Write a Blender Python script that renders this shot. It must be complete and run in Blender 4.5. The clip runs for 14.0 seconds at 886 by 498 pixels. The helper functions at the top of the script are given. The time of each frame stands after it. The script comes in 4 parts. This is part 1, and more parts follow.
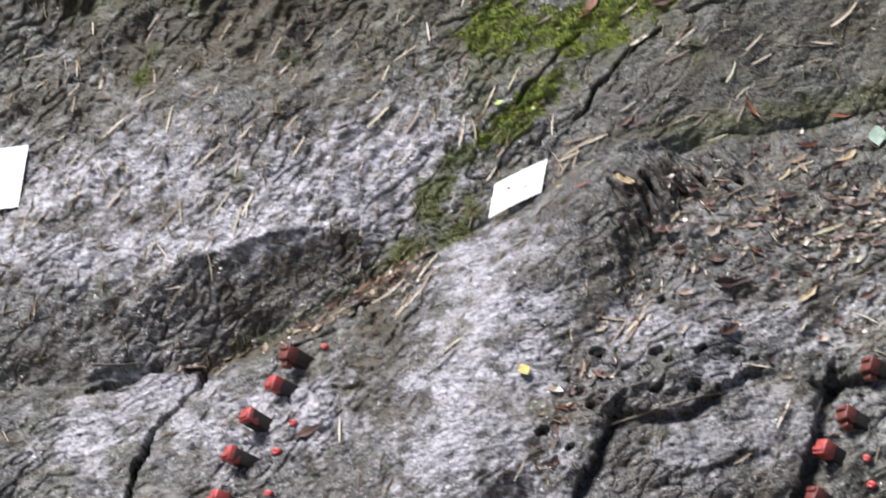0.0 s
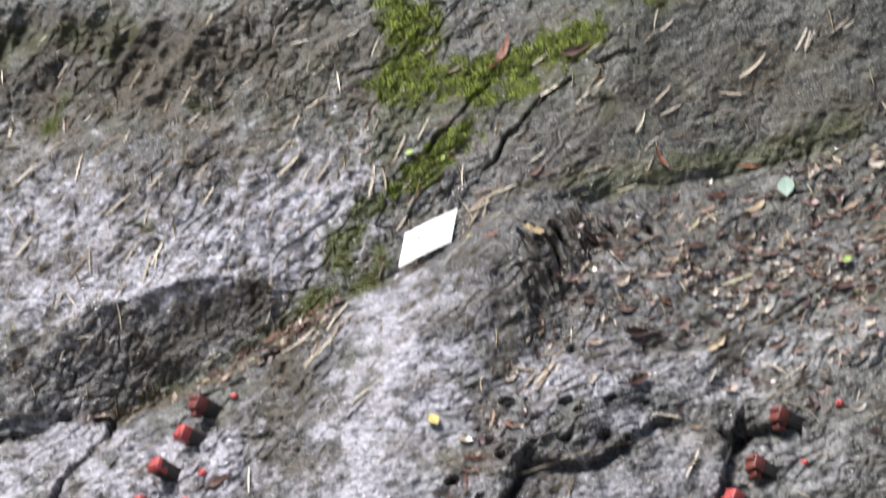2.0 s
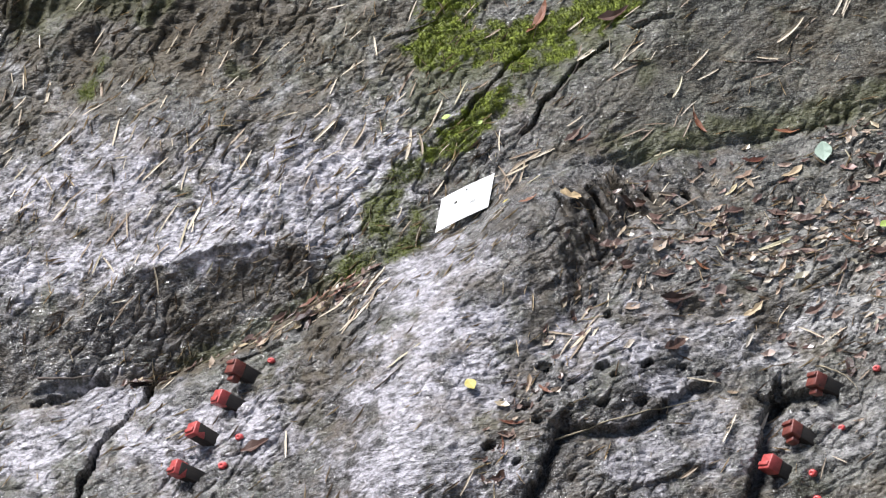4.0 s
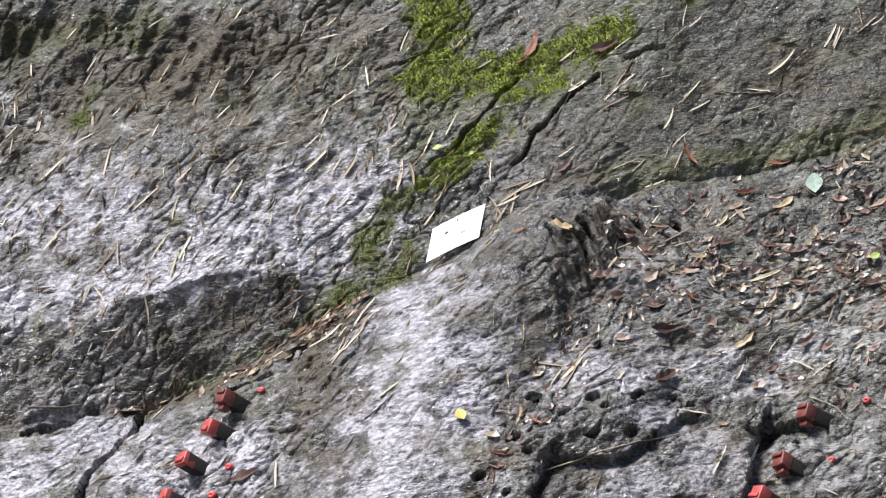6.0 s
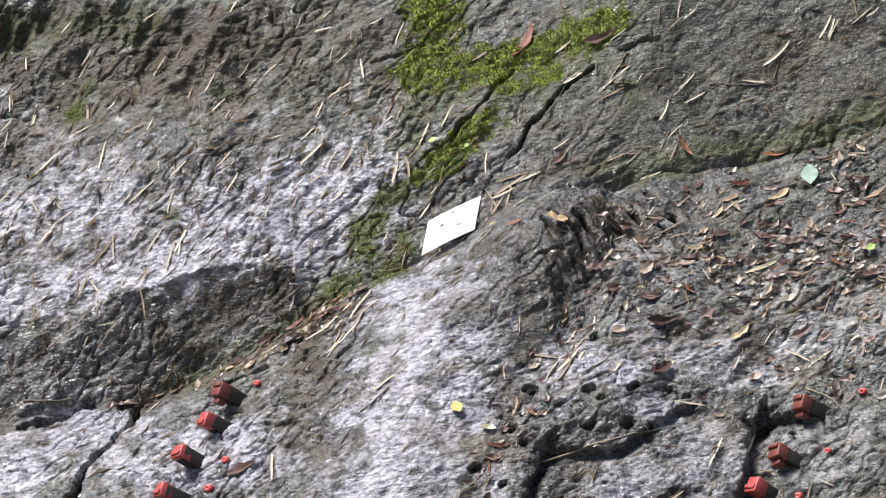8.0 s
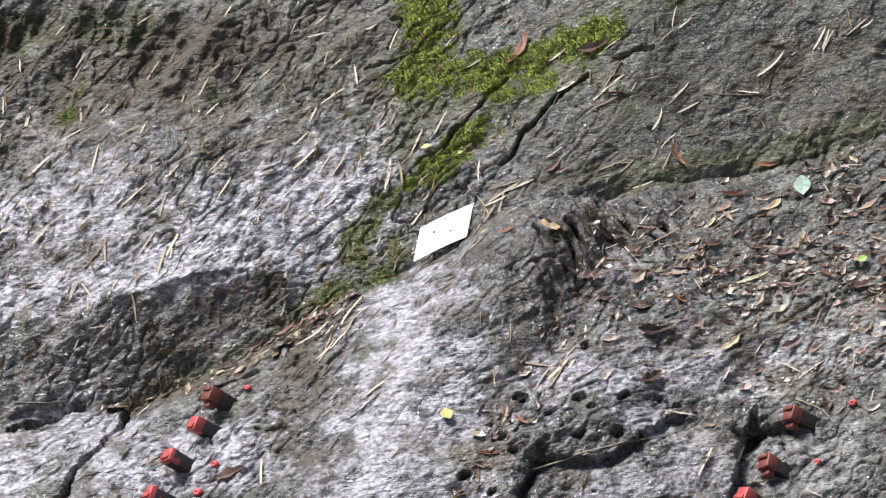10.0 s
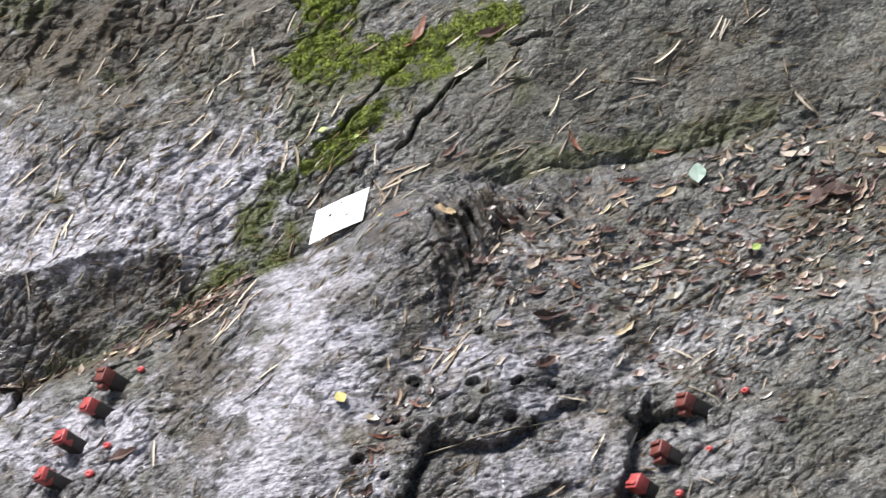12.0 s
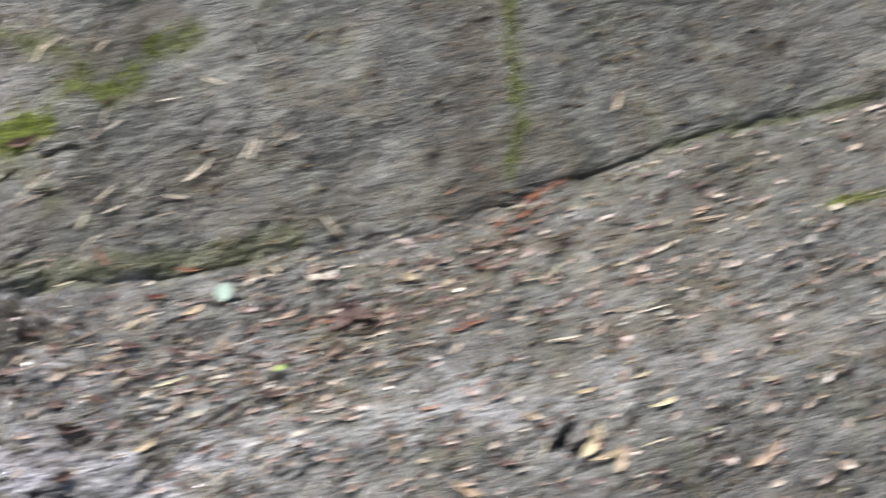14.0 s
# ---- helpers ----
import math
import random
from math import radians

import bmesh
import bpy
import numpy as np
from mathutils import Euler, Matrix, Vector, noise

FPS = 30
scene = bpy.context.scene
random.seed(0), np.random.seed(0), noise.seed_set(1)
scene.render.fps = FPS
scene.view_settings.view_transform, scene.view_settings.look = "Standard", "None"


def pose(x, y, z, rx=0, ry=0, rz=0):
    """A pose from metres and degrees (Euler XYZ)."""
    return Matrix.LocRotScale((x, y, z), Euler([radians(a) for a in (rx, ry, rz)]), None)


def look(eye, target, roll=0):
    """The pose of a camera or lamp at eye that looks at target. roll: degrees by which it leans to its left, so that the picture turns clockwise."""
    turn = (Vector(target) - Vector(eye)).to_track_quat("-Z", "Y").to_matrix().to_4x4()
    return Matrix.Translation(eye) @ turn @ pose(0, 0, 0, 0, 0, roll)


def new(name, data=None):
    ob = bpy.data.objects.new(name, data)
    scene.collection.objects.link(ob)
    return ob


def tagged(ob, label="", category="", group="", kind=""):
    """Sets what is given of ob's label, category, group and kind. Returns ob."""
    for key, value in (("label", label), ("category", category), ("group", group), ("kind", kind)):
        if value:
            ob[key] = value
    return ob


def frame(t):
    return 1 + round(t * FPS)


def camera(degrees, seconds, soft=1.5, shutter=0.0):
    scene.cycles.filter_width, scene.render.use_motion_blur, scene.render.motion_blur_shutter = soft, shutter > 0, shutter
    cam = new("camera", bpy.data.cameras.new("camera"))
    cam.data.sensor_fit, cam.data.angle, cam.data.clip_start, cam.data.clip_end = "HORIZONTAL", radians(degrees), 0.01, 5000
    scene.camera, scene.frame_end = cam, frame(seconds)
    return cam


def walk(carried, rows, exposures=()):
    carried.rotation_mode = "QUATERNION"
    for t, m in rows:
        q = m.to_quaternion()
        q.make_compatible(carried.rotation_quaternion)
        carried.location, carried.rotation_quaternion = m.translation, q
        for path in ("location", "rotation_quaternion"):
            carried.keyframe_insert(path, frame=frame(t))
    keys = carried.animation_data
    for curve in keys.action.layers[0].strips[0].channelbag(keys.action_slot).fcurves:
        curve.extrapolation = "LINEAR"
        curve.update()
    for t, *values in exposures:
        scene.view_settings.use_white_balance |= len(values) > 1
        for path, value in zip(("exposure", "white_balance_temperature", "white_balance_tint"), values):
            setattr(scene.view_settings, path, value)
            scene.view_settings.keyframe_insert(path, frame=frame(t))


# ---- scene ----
cam = camera(16.0, 14.0, soft=1.2, shutter=1.0)
EYE = (0.0, 0.0, 1.6)
# seconds, pitch, roll, yaw: a hand-held camera that stands still and turns
ROWS = [
    (0, -14.426, 4.803, 1.141),
    (0.5, -14.058, 4.829, 1.472),
    (1, -14.37, 4.27, 0.399),
    (1.5, -14.95, 4.567, -0.443),
    (2, -13.651, 4.307, -0.428),
    (2.5, -13.28, 4.266, -0.107),
    (3, -13.777, 4.405, 0.055),
    (3.5, -14.304, 4.48, 0.197),
    (6, -13.699, 4.183, 0.123),
    (6.5, -13.746, 4.164, 0.008),
    (7, -13.857, 4.441, -0.073),
    (7.5, -14, 4.286, 0),
    (8, -13.845, 4.333, 0.003),
    (10.5, -13.727, 3.242, -0.252),
    (11, -14.064, 2.706, -1.057),
    (11.5, -14.221, 2.656, -1.512),
    (12, -14.101, 2.568, -1.67),
    (12.5, -13.683, 1.883, -2.602),
    (13, -13.139, 0.748, -4.828),
    (13.5, -12.693, -0, -6.79),
    (14, -12.014, -1.556, -9.552),
]
walk(cam, [(t, pose(*EYE, 90 + pitch, roll, yaw)) for t, pitch, roll, yaw in ROWS], exposures=[(0.0, 0.80), (2.0, 0.90), (12.0, 0.92), (13.0, 0.92), (14.0, 1.22)])

# ---- sky and sun ----
SUN_UP, SUN_TURN = 68.0, 266.0
world = bpy.data.worlds.new("sky")
scene.world = world
world.use_nodes = True
wt = world.node_tree
sky = wt.nodes.new("ShaderNodeTexSky")
sky.sky_type, sky.sun_disc = "NISHITA", False
sky.sun_elevation, sky.sun_rotation = radians(SUN_UP), radians(SUN_TURN)
wt.links.new(sky.outputs[0], wt.nodes["Background"].inputs[0])
wt.nodes["Background"].inputs[1].default_value = 0.06
sun_data = bpy.data.lights.new("sun", "SUN")
sun_data.energy, sun_data.angle, sun_data.color = 4.6, radians(22), (0.98, 0.97, 1.0)
sun = new("sun", sun_data)
sd = Vector((math.sin(radians(SUN_TURN)) * math.cos(radians(SUN_UP)), math.cos(radians(SUN_TURN)) * math.cos(radians(SUN_UP)), math.sin(radians(SUN_UP))))
sun.matrix_world = look(sd * 40, (0, 0, 0))


# ---- materials ----
def material(name):
    m = bpy.data.materials.new(name)
    m.use_nodes = True
    return m, m.node_tree, m.node_tree.nodes["Principled BSDF"]


def node(nt, kind, **values):
    n = nt.nodes.new(kind)
    for key, value in values.items():
        n.inputs[key.replace("_", " ")].default_value = value
    return n


def noise_tex(nt, coord, size, detail=4.0, rough=0.6, stretch=(1, 1, 1), turn=0.0):
    mp = nt.nodes.new("ShaderNodeMapping")
    mp.inputs["Scale"].default_value = stretch
    mp.inputs["Rotation"].default_value = (0, 0, radians(turn))
    nt.links.new(coord, mp.inputs[0])
    n = node(nt, "ShaderNodeTexNoise", Scale=size, Detail=detail, Roughness=rough)
    nt.links.new(mp.outputs[0], n.inputs["Vector"])
    return n.outputs[0]


def ramp(nt, fac, stops):
    n = nt.nodes.new("ShaderNodeValToRGB")
    while len(n.color_ramp.elements) < len(stops):
        n.color_ramp.elements.new(0.5)
    for e, (p, c) in zip(n.color_ramp.elements, stops):
        e.position, e.color = p, (*c, 1) if len(c) == 3 else c
    nt.links.new(fac, n.inputs[0])
    return n.outputs[0]


def mix(nt, fac, a, b, mode="MIX"):
    n = nt.nodes.new("ShaderNodeMix")
    n.data_type, n.blend_type = "RGBA", mode
    for socket, value in ((n.inputs[0], fac), (n.inputs[6], a), (n.inputs[7], b)):
        if isinstance(value, (int, float)):
            socket.default_value = value
        elif isinstance(value, tuple):
            socket.default_value = (*value, 1)
        else:
            nt.links.new(value, socket)
    return n.outputs[2]


def span(nt, value, a0, a1, b0, b1):
    n = nt.nodes.new("ShaderNodeMapRange")
    for i, v in enumerate((a0, a1, b0, b1)):
        n.inputs[i + 1].default_value = v
    nt.links.new(value, n.inputs[0])
    return n.outputs[0]


def bump(nt, bsdf, height_out, strength, distance, under=None):
    n = node(nt, "ShaderNodeBump", Strength=strength, Distance=distance)
    nt.links.new(height_out, n.inputs["Height"])
    if under is not None:
        nt.links.new(under, n.inputs["Normal"])
    nt.links.new(n.outputs[0], bsdf.inputs["Normal"])
    return n.outputs[0]


def rock_material():
    m, nt, b = material("wet rock")
    co = nt.nodes.new("ShaderNodeTexCoord").outputs["Object"]
    cover = nt.nodes.new("ShaderNodeVertexColor")
    cover.layer_name = "cover"
    sep = nt.nodes.new("ShaderNodeSeparateColor")
    nt.links.new(cover.outputs[0], sep.inputs[0])
    moss_m, soil_m, dark_m, film_m = sep.outputs[0], sep.outputs[1], sep.outputs[2], cover.outputs[1]
    bloom = nt.nodes.new("ShaderNodeVertexColor")
    bloom.layer_name = "bloom"
    sep2 = nt.nodes.new("ShaderNodeSeparateColor")
    nt.links.new(bloom.outputs[0], sep2.inputs[0])
    pale_m = sep2.outputs[0]
    patch = noise_tex(nt, co, 5.0, 5, 0.6)
    grain = noise_tex(nt, co, 38.0, 6, 0.7, (1, 2.2, 1), -35)
    speck = noise_tex(nt, co, 190.0, 3, 0.7)
    base = ramp(nt, grain, [(0.36, (0.018, 0.016, 0.014)), (0.45, (0.060, 0.055, 0.050)), (0.54, (0.115, 0.107, 0.100)), (0.64, (0.22, 0.21, 0.20))])
    tone = ramp(nt, patch, [(0.40, (0.38, 0.35, 0.32)), (0.58, (0.78, 0.78, 0.78))])
    col = mix(nt, 1.0, base, tone, "MULTIPLY")
    col = mix(nt, span(nt, speck, 0.50, 0.62, 0.0, 0.7), col, (0.27, 0.26, 0.25))
    col = mix(nt, span(nt, noise_tex(nt, co, 120.0, 3, 0.6), 0.40, 0.5, 0.7, 0.0), col, (0.018, 0.016, 0.013))
    rusty = noise_tex(nt, co, 6.5, 5, 0.68, (0.8, 1.4, 1), -25)
    col = mix(nt, span(nt, rusty, 0.50, 0.62, 0.0, 0.55), col, mix(nt, grain, (0.035, 0.024, 0.012), (0.15, 0.11, 0.065)))
    olive = noise_tex(nt, co, 4.3, 5, 0.68, (1.3, 0.8, 1), 20)
    col = mix(nt, span(nt, olive, 0.52, 0.63, 0.0, 0.4), col, mix(nt, grain, (0.030, 0.032, 0.012), (0.12, 0.12, 0.06)))
    blot = noise_tex(nt, co, 17.0, 5, 0.7, (1, 2.1, 1), -32)
    col = mix(nt, span(nt, blot, 0.39, 0.47, 0.85, 0.0), col, (0.022, 0.020, 0.016))
    lichen = noise_tex(nt, co, 15.0, 5, 0.7, (0.7, 1.3, 1))
    col = mix(nt, span(nt, lichen, 0.53, 0.62, 0.0, 0.45), col, mix(nt, speck, (0.14, 0.13, 0.12), (0.34, 0.33, 0.31)))
    # lilac-white that paints the wet sky sheen into the base colour, over paler rock
    sheen_tint = mix(nt, span(nt, grain, 0.36, 0.58, 0.0, 1.0), (0.11, 0.104, 0.108), (0.53, 0.505, 0.535))
    sheen_tint = mix(nt, span(nt, blot, 0.38, 0.46, 0.7, 0.0), sheen_tint, (0.05, 0.046, 0.042))
    sheen_tint = mix(nt, span(nt, rusty, 0.52, 0.64, 0.0, 0.4), sheen_tint, (0.13, 0.10, 0.07))
    col = mix(nt, span(nt, pale_m, 0.0, 1.0, 0.0, 0.85), col, sheen_tint)
    col = mix(nt, film_m, col, mix(nt, 1.0, col, (0.86, 0.88, 0.75), "MULTIPLY"))
    # dark brown for stained rock, and for shade painted under overhangs and on flanks
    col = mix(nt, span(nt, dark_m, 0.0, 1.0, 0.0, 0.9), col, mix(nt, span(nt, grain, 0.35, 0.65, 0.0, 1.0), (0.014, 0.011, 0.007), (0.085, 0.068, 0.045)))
    col = mix(nt, span(nt, soil_m, 0.0, 1.0, 0.0, 0.8), col, mix(nt, grain, (0.024, 0.018, 0.010), (0.125, 0.098, 0.058)))
    green = ramp(nt, noise_tex(nt, co, 45.0, 4, 0.6), [(0.38, (0.05, 0.062, 0.008)), (0.6, (0.19, 0.235, 0.018))])
    old = mix(nt, grain, (0.020, 0.022, 0.006), (0.085, 0.088, 0.022))
    green = mix(nt, span(nt, moss_m, 0.42, 0.75, 0.0, 1.0), old, green)
    col = mix(nt, span(nt, moss_m, 0.0, 0.55, 0.0, 0.95), col, green)
    nt.links.new(col, b.inputs["Base Color"])
    wet = noise_tex(nt, co, 7.0, 5, 0.65)
    b.inputs["Roughness"].default_value = 0.62
    b.inputs["Specular IOR Level"].default_value = 0.35
    cover_max = nt.nodes.new("ShaderNodeMath")
    cover_max.operation = "MAXIMUM"
    nt.links.new(moss_m, cover_max.inputs[0])
    nt.links.new(soil_m, cover_max.inputs[1])
    film_of_water = nt.nodes.new("ShaderNodeMath")
    film_of_water.operation = "MULTIPLY"
    nt.links.new(span(nt, wet, 0.32, 0.55, 0.45, 1.0), film_of_water.inputs[0])
    dull = nt.nodes.new("ShaderNodeMath")
    dull.operation = "MAXIMUM"
    nt.links.new(cover_max.outputs[0], dull.inputs[0])
    nt.links.new(span(nt, dark_m, 0.0, 1.0, 0.0, 0.8), dull.inputs[1])
    nt.links.new(span(nt, dull.outputs[0], 0.2, 0.9, 1.0, 0.12), film_of_water.inputs[1])
    drained = nt.nodes.new("ShaderNodeMath")
    drained.operation = "MULTIPLY"
    nt.links.new(film_of_water.outputs[0], drained.inputs[0])
    nt.links.new(span(nt, film_m, 0.0, 1.0, 1.0, 0.65), drained.inputs[1])
    nt.links.new(drained.outputs[0], b.inputs["Coat Weight"])
    nt.links.new(span(nt, speck, 0.3, 0.7, 0.03, 0.10), b.inputs["Coat Roughness"])
    b.inputs["Coat IOR"].default_value = 1.5
    lumps = noise_tex(nt, co, 40.0, 2.0, 0.5, (1, 1.6, 1), -36)
    lumps.node.inputs["Distortion"].default_value = 0.7
    crags = noise_tex(nt, co, 80.0, 2.0, 0.55, (1, 2.5, 1), -32)
    crags.node.inputs["Distortion"].default_value = 0.8
    pits = noise_tex(nt, co, 210.0, 1.0, 0.5, (1, 1.4, 1), -20)
    rugged = span(nt, noise_tex(nt, co, 7.0, 4, 0.6, (1, 1.5, 1), -35), 0.40, 0.60, 0.45, 1.0)
    worn = nt.nodes.new("ShaderNodeMath")
    worn.operation = "MULTIPLY"
    nt.links.new(rugged, worn.inputs[0])
    nt.links.new(span(nt, film_m, 0.1, 0.9, 1.0, 0.85), worn.inputs[1])
    n0 = bump(nt, b, lumps, 1.0, 0.015)
    nt.links.new(worn.outputs[0], n0.node.inputs["Strength"])
    n1 = bump(nt, b, crags, 0.9, 0.0075, n0)
    n2 = bump(nt, b, pits, 0.55, 0.0020, n1)
    nt.links.new(n2, b.inputs["Coat Normal"])
    return m


def leaf_material(name, stops, rough=0.5, translucent=0.0):
    m, nt, b = material(name)
    info = nt.nodes.new("ShaderNodeObjectInfo")
    co = nt.nodes.new("ShaderNodeTexCoord").outputs["Object"]
    col = ramp(nt, info.outputs["Random"], stops)
    spots = noise_tex(nt, co, 90.0, 4, 0.7)
    veins = noise_tex(nt, co, 160.0, 2, 0.5, (0.1, 3, 1))
    col = mix(nt, span(nt, spots, 0.45, 0.7, 0.0, 0.55), col, mix(nt, 1.0, col, (0.45, 0.36, 0.28), "MULTIPLY"))
    nt.links.new(col, b.inputs["Base Color"])
    b.inputs["Roughness"].default_value = rough
    bump(nt, b, veins, 0.5, 0.001)
    return m


ROCK = rock_material()
STRAW = leaf_material("dry straw leaf", [(0.0, (0.50, 0.42, 0.30)), (0.3, (0.60, 0.53, 0.41)), (0.55, (0.33, 0.26, 0.18)), (0.8, (0.20, 0.145, 0.10)), (1.0, (0.46, 0.42, 0.28))])
BROWN = leaf_material("wet brown leaf", [(0.0, (0.050, 0.027, 0.019)), (0.35, (0.105, 0.062, 0.047)), (0.7, (0.15, 0.098, 0.078)), (1.0, (0.036, 0.020, 0.016))], 0.3)
RUST = leaf_material("rusty leaf", [(0.0, (0.16, 0.055, 0.024)), (0.5, (0.24, 0.105, 0.052)), (1.0, (0.11, 0.036, 0.02))], 0.4)
TAN = leaf_material("tan leaf", [(0.0, (0.34, 0.26, 0.16)), (0.4, (0.30, 0.21, 0.16)), (0.7, (0.24, 0.18, 0.11)), (1.0, (0.36, 0.29, 0.17))], 0.5)
CREAM = leaf_material("bleached leaf", [(0.0, (0.42, 0.33, 0.20)), (0.4, (0.34, 0.24, 0.16)), (0.7, (0.24, 0.16, 0.11)), (1.0, (0.46, 0.40, 0.24))], 0.5)
PALE = leaf_material("pale green leaf", [(0.0, (0.27, 0.36, 0.29)), (1.0, (0.29, 0.38, 0.30))], 0.4)
LIME = leaf_material("lime leaf", [(0.0, (0.26, 0.36, 0.07)), (1.0, (0.32, 0.40, 0.10))], 0.4)
YELLOW = leaf_material("yellow leaf", [(0.0, (0.40, 0.33, 0.07)), (1.0, (0.43, 0.36, 0.09))], 0.4)


def grainy(name, dark, light, size, rough, relief, stretch=(1, 1, 1)):
    m, nt, b = material(name)
    co = nt.nodes.new("ShaderNodeTexCoord").outputs["Object"]
    g = noise_tex(nt, co, size, 5, 0.65, stretch)
    w = noise_tex(nt, co, size * 0.2, 3, 0.5)
    col = mix(nt, span(nt, g, 0.3, 0.7, 0.0, 1.0), dark, light)
    col = mix(nt, span(nt, w, 0.4, 0.7, 0.0, 0.5), col, dark)
    nt.links.new(col, b.inputs["Base Color"])
    b.inputs["Roughness"].default_value = rough
    bump(nt, b, g, 0.6, relief)
    return m


WOOD = grainy("dark wet wood", (0.006, 0.005, 0.004), (0.022, 0.016, 0.011), 120, 0.78, 0.002, (3, 3, 0.3))
PAINT = grainy("red paint", (0.22, 0.028, 0.026), (0.46, 0.080, 0.070), 70, 0.45, 0.0015)
FADED = grainy("worn red paint", (0.07, 0.016, 0.011), (0.21, 0.055, 0.038), 70, 0.5, 0.002)
PLASTIC = grainy("red plastic", (0.42, 0.045, 0.045), (0.58, 0.11, 0.10), 60, 0.35, 0.0005)
CARD_WHITE = grainy("white card", (0.78, 0.78, 0.74), (0.84, 0.84, 0.80), 30, 0.4, 0.0005)
INK = grainy("dark mark", (0.05, 0.05, 0.04), (0.14, 0.13, 0.11), 60, 0.6, 0.0005)
EARTH = grainy("leaf strewn earth", (0.040, 0.028, 0.018), (0.16, 0.11, 0.065), 9, 0.9, 0.03)
STALK = grainy("dry stalk", (0.16, 0.13, 0.08), (0.34, 0.29, 0.19), 130, 0.6, 0.0006)
CREAM_BROAD = leaf_material("sandy leaf", [(0.0, (0.42, 0.31, 0.17)), (1.0, (0.44, 0.33, 0.19))], 0.55)
TWIG = grainy("wet twig bark", (0.030, 0.022, 0.016), (0.11, 0.08, 0.06), 150, 0.6, 0.001)

# ---- the rock: a slope 50 degrees steep, u to the right, v up the slope, h out of it ----
SLOPE = 50.0
FOOT = Vector((0.0, 8.2863, -0.466))
AX_U, AX_V = Vector((1, 0, 0)), Vector((0, math.cos(radians(SLOPE)), math.sin(radians(SLOPE))))
AX_N = Vector((0, -math.sin(radians(SLOPE)), math.cos(radians(SLOPE))))
# -- relief --
JOINT = [(-2.05, -0.255), (-1.642, -0.271), (-1.403, -0.262), (-1.214, -0.263), (-1.005, -0.265), (-0.814, -0.214), (-0.672, -0.161), (-0.574, -0.124), (-0.43, -0.045), (-0.216, 0.034), (-0.056, 0.093), (0.034, 0.145), (0.206, 0.179), (0.471, 0.208), (0.66, 0.24), (0.85, 0.275), (1.039, 0.305), (1.198, 0.344), (1.436, 0.35), (1.606, 0.436), (1.809, 0.506), (2.082, 0.604), (2.306, 0.68), (2.551, 0.748), (2.825, 0.796), (3.261, 0.883)]
CREST = [(-2.059, 0.201), (-1.637, 0.091), (-1.393, -0.001), (-1.299, -0.027), (-1.186, -0.028), (-1.07, 0.009), (-0.972, 0.032), (-0.861, 0.051), (-0.703, 0.066), (-0.595, 0.039), (-0.565, -0.027)]
RIDGE = [(0.072, -0.048), (-0.039, -0.134), (-0.176, -0.364), (-0.287, -0.605), (-0.369, -0.873), (-0.43, -1.083)]
GULLY = [(0.358, 0.153), (0.296, -0.045), (0.174, -0.267), (0.087, -0.461), (-0.009, -0.634), (-0.089, -0.785), (-0.172, -0.964)]
COMB = [(0.20, -0.01), (0.27, 0.04), (0.36, 0.05), (0.42, 0.02)]
BROW = [(-1.5, 1.0), (-1.2, 0.9), (-1.0, 0.86), (-0.8, 0.8)]
CRACK_LEFT = [(-1.008, -0.269), (-1.05, -0.386), (-1.128, -0.489), (-1.183, -0.613), (-1.22, -0.773)]
CRACK_MOSS = [(0.069, 0.555), (-0.004, 0.481), (-0.071, 0.419), (-0.125, 0.36), (-0.182, 0.325)]
CRACK_UPPER = [(0.296, 0.537), (0.213, 0.483), (0.17, 0.437), (0.119, 0.374), (0.043, 0.292)]
CRACK_TOP = [(-0.171, 0.704), (-0.253, 0.679), (-0.318, 0.67)]
CRACK_EDGE = [(0.369, 0.572), (0.481, 0.598)]
CRACK_BASE = [(0.205, 0.168), (0.47, 0.203), (0.66, 0.234), (0.85, 0.27), (1.037, 0.296)]
CRACK_FAR = [(1.13, 0.309), (1.433, 0.329), (1.605, 0.429), (1.843, 0.519), (2.082, 0.604), (2.306, 0.68)]
CRACK_LOW = [(-1.167, -0.255), (-1.25, -0.286), (-1.333, -0.307)]
CRACK_BLOCK = [(-0.65, -0.262), (-0.714, -0.27), (-0.761, -0.283)]
CRACKS = [(CRACK_LEFT, 0.011, 0.09), (CRACK_MOSS, 0.008, 0.035), (CRACK_UPPER, 0.007, 0.035), (CRACK_TOP, 0.007, 0.02), (CRACK_EDGE, 0.005, 0.02), (CRACK_BASE, 0.004, 0.008), (CRACK_FAR, 0.004, 0.008), (CRACK_LOW, 0.016, 0.05), (CRACK_BLOCK, 0.008, 0.03)]
MOSS_SEAM = [(-0.2, 0.619), (-0.096, 0.607), (0.031, 0.585), (0.159, 0.611), (0.274, 0.658), (0.354, 0.675)]
MOSS_GULLY = [(-0.027, 0.41), (-0.086, 0.349), (-0.16, 0.31), (-0.217, 0.279)]
MOSS_TOP = [(-0.147, 0.85), (-0.144, 0.758), (-0.133, 0.664)]
MOSS_ARM = [(0.042, 0.507), (0.121, 0.515), (0.193, 0.531)]
MOSS_FOOT = [(-0.26, 0.06), (-0.287, 0.024), (-0.381, -0.01), (-0.46, -0.036)]
MOSS_HEAD = [(-1.371, 0.908), (-1.269, 0.944), (-1.1, 0.916), (-0.965, 0.927)]
MOSS_POCKET = [(-1.153, 0.703), (-1.195, 0.647)]
MOSS_NOOK = [(-1.017, 0.843), (-0.957, 0.906)]
MOSS_SPOT = [(-0.947, 0.275), (-0.907, 0.25)]
MOSS_DOT = [(-0.764, 0.629), (-0.74, 0.622)]
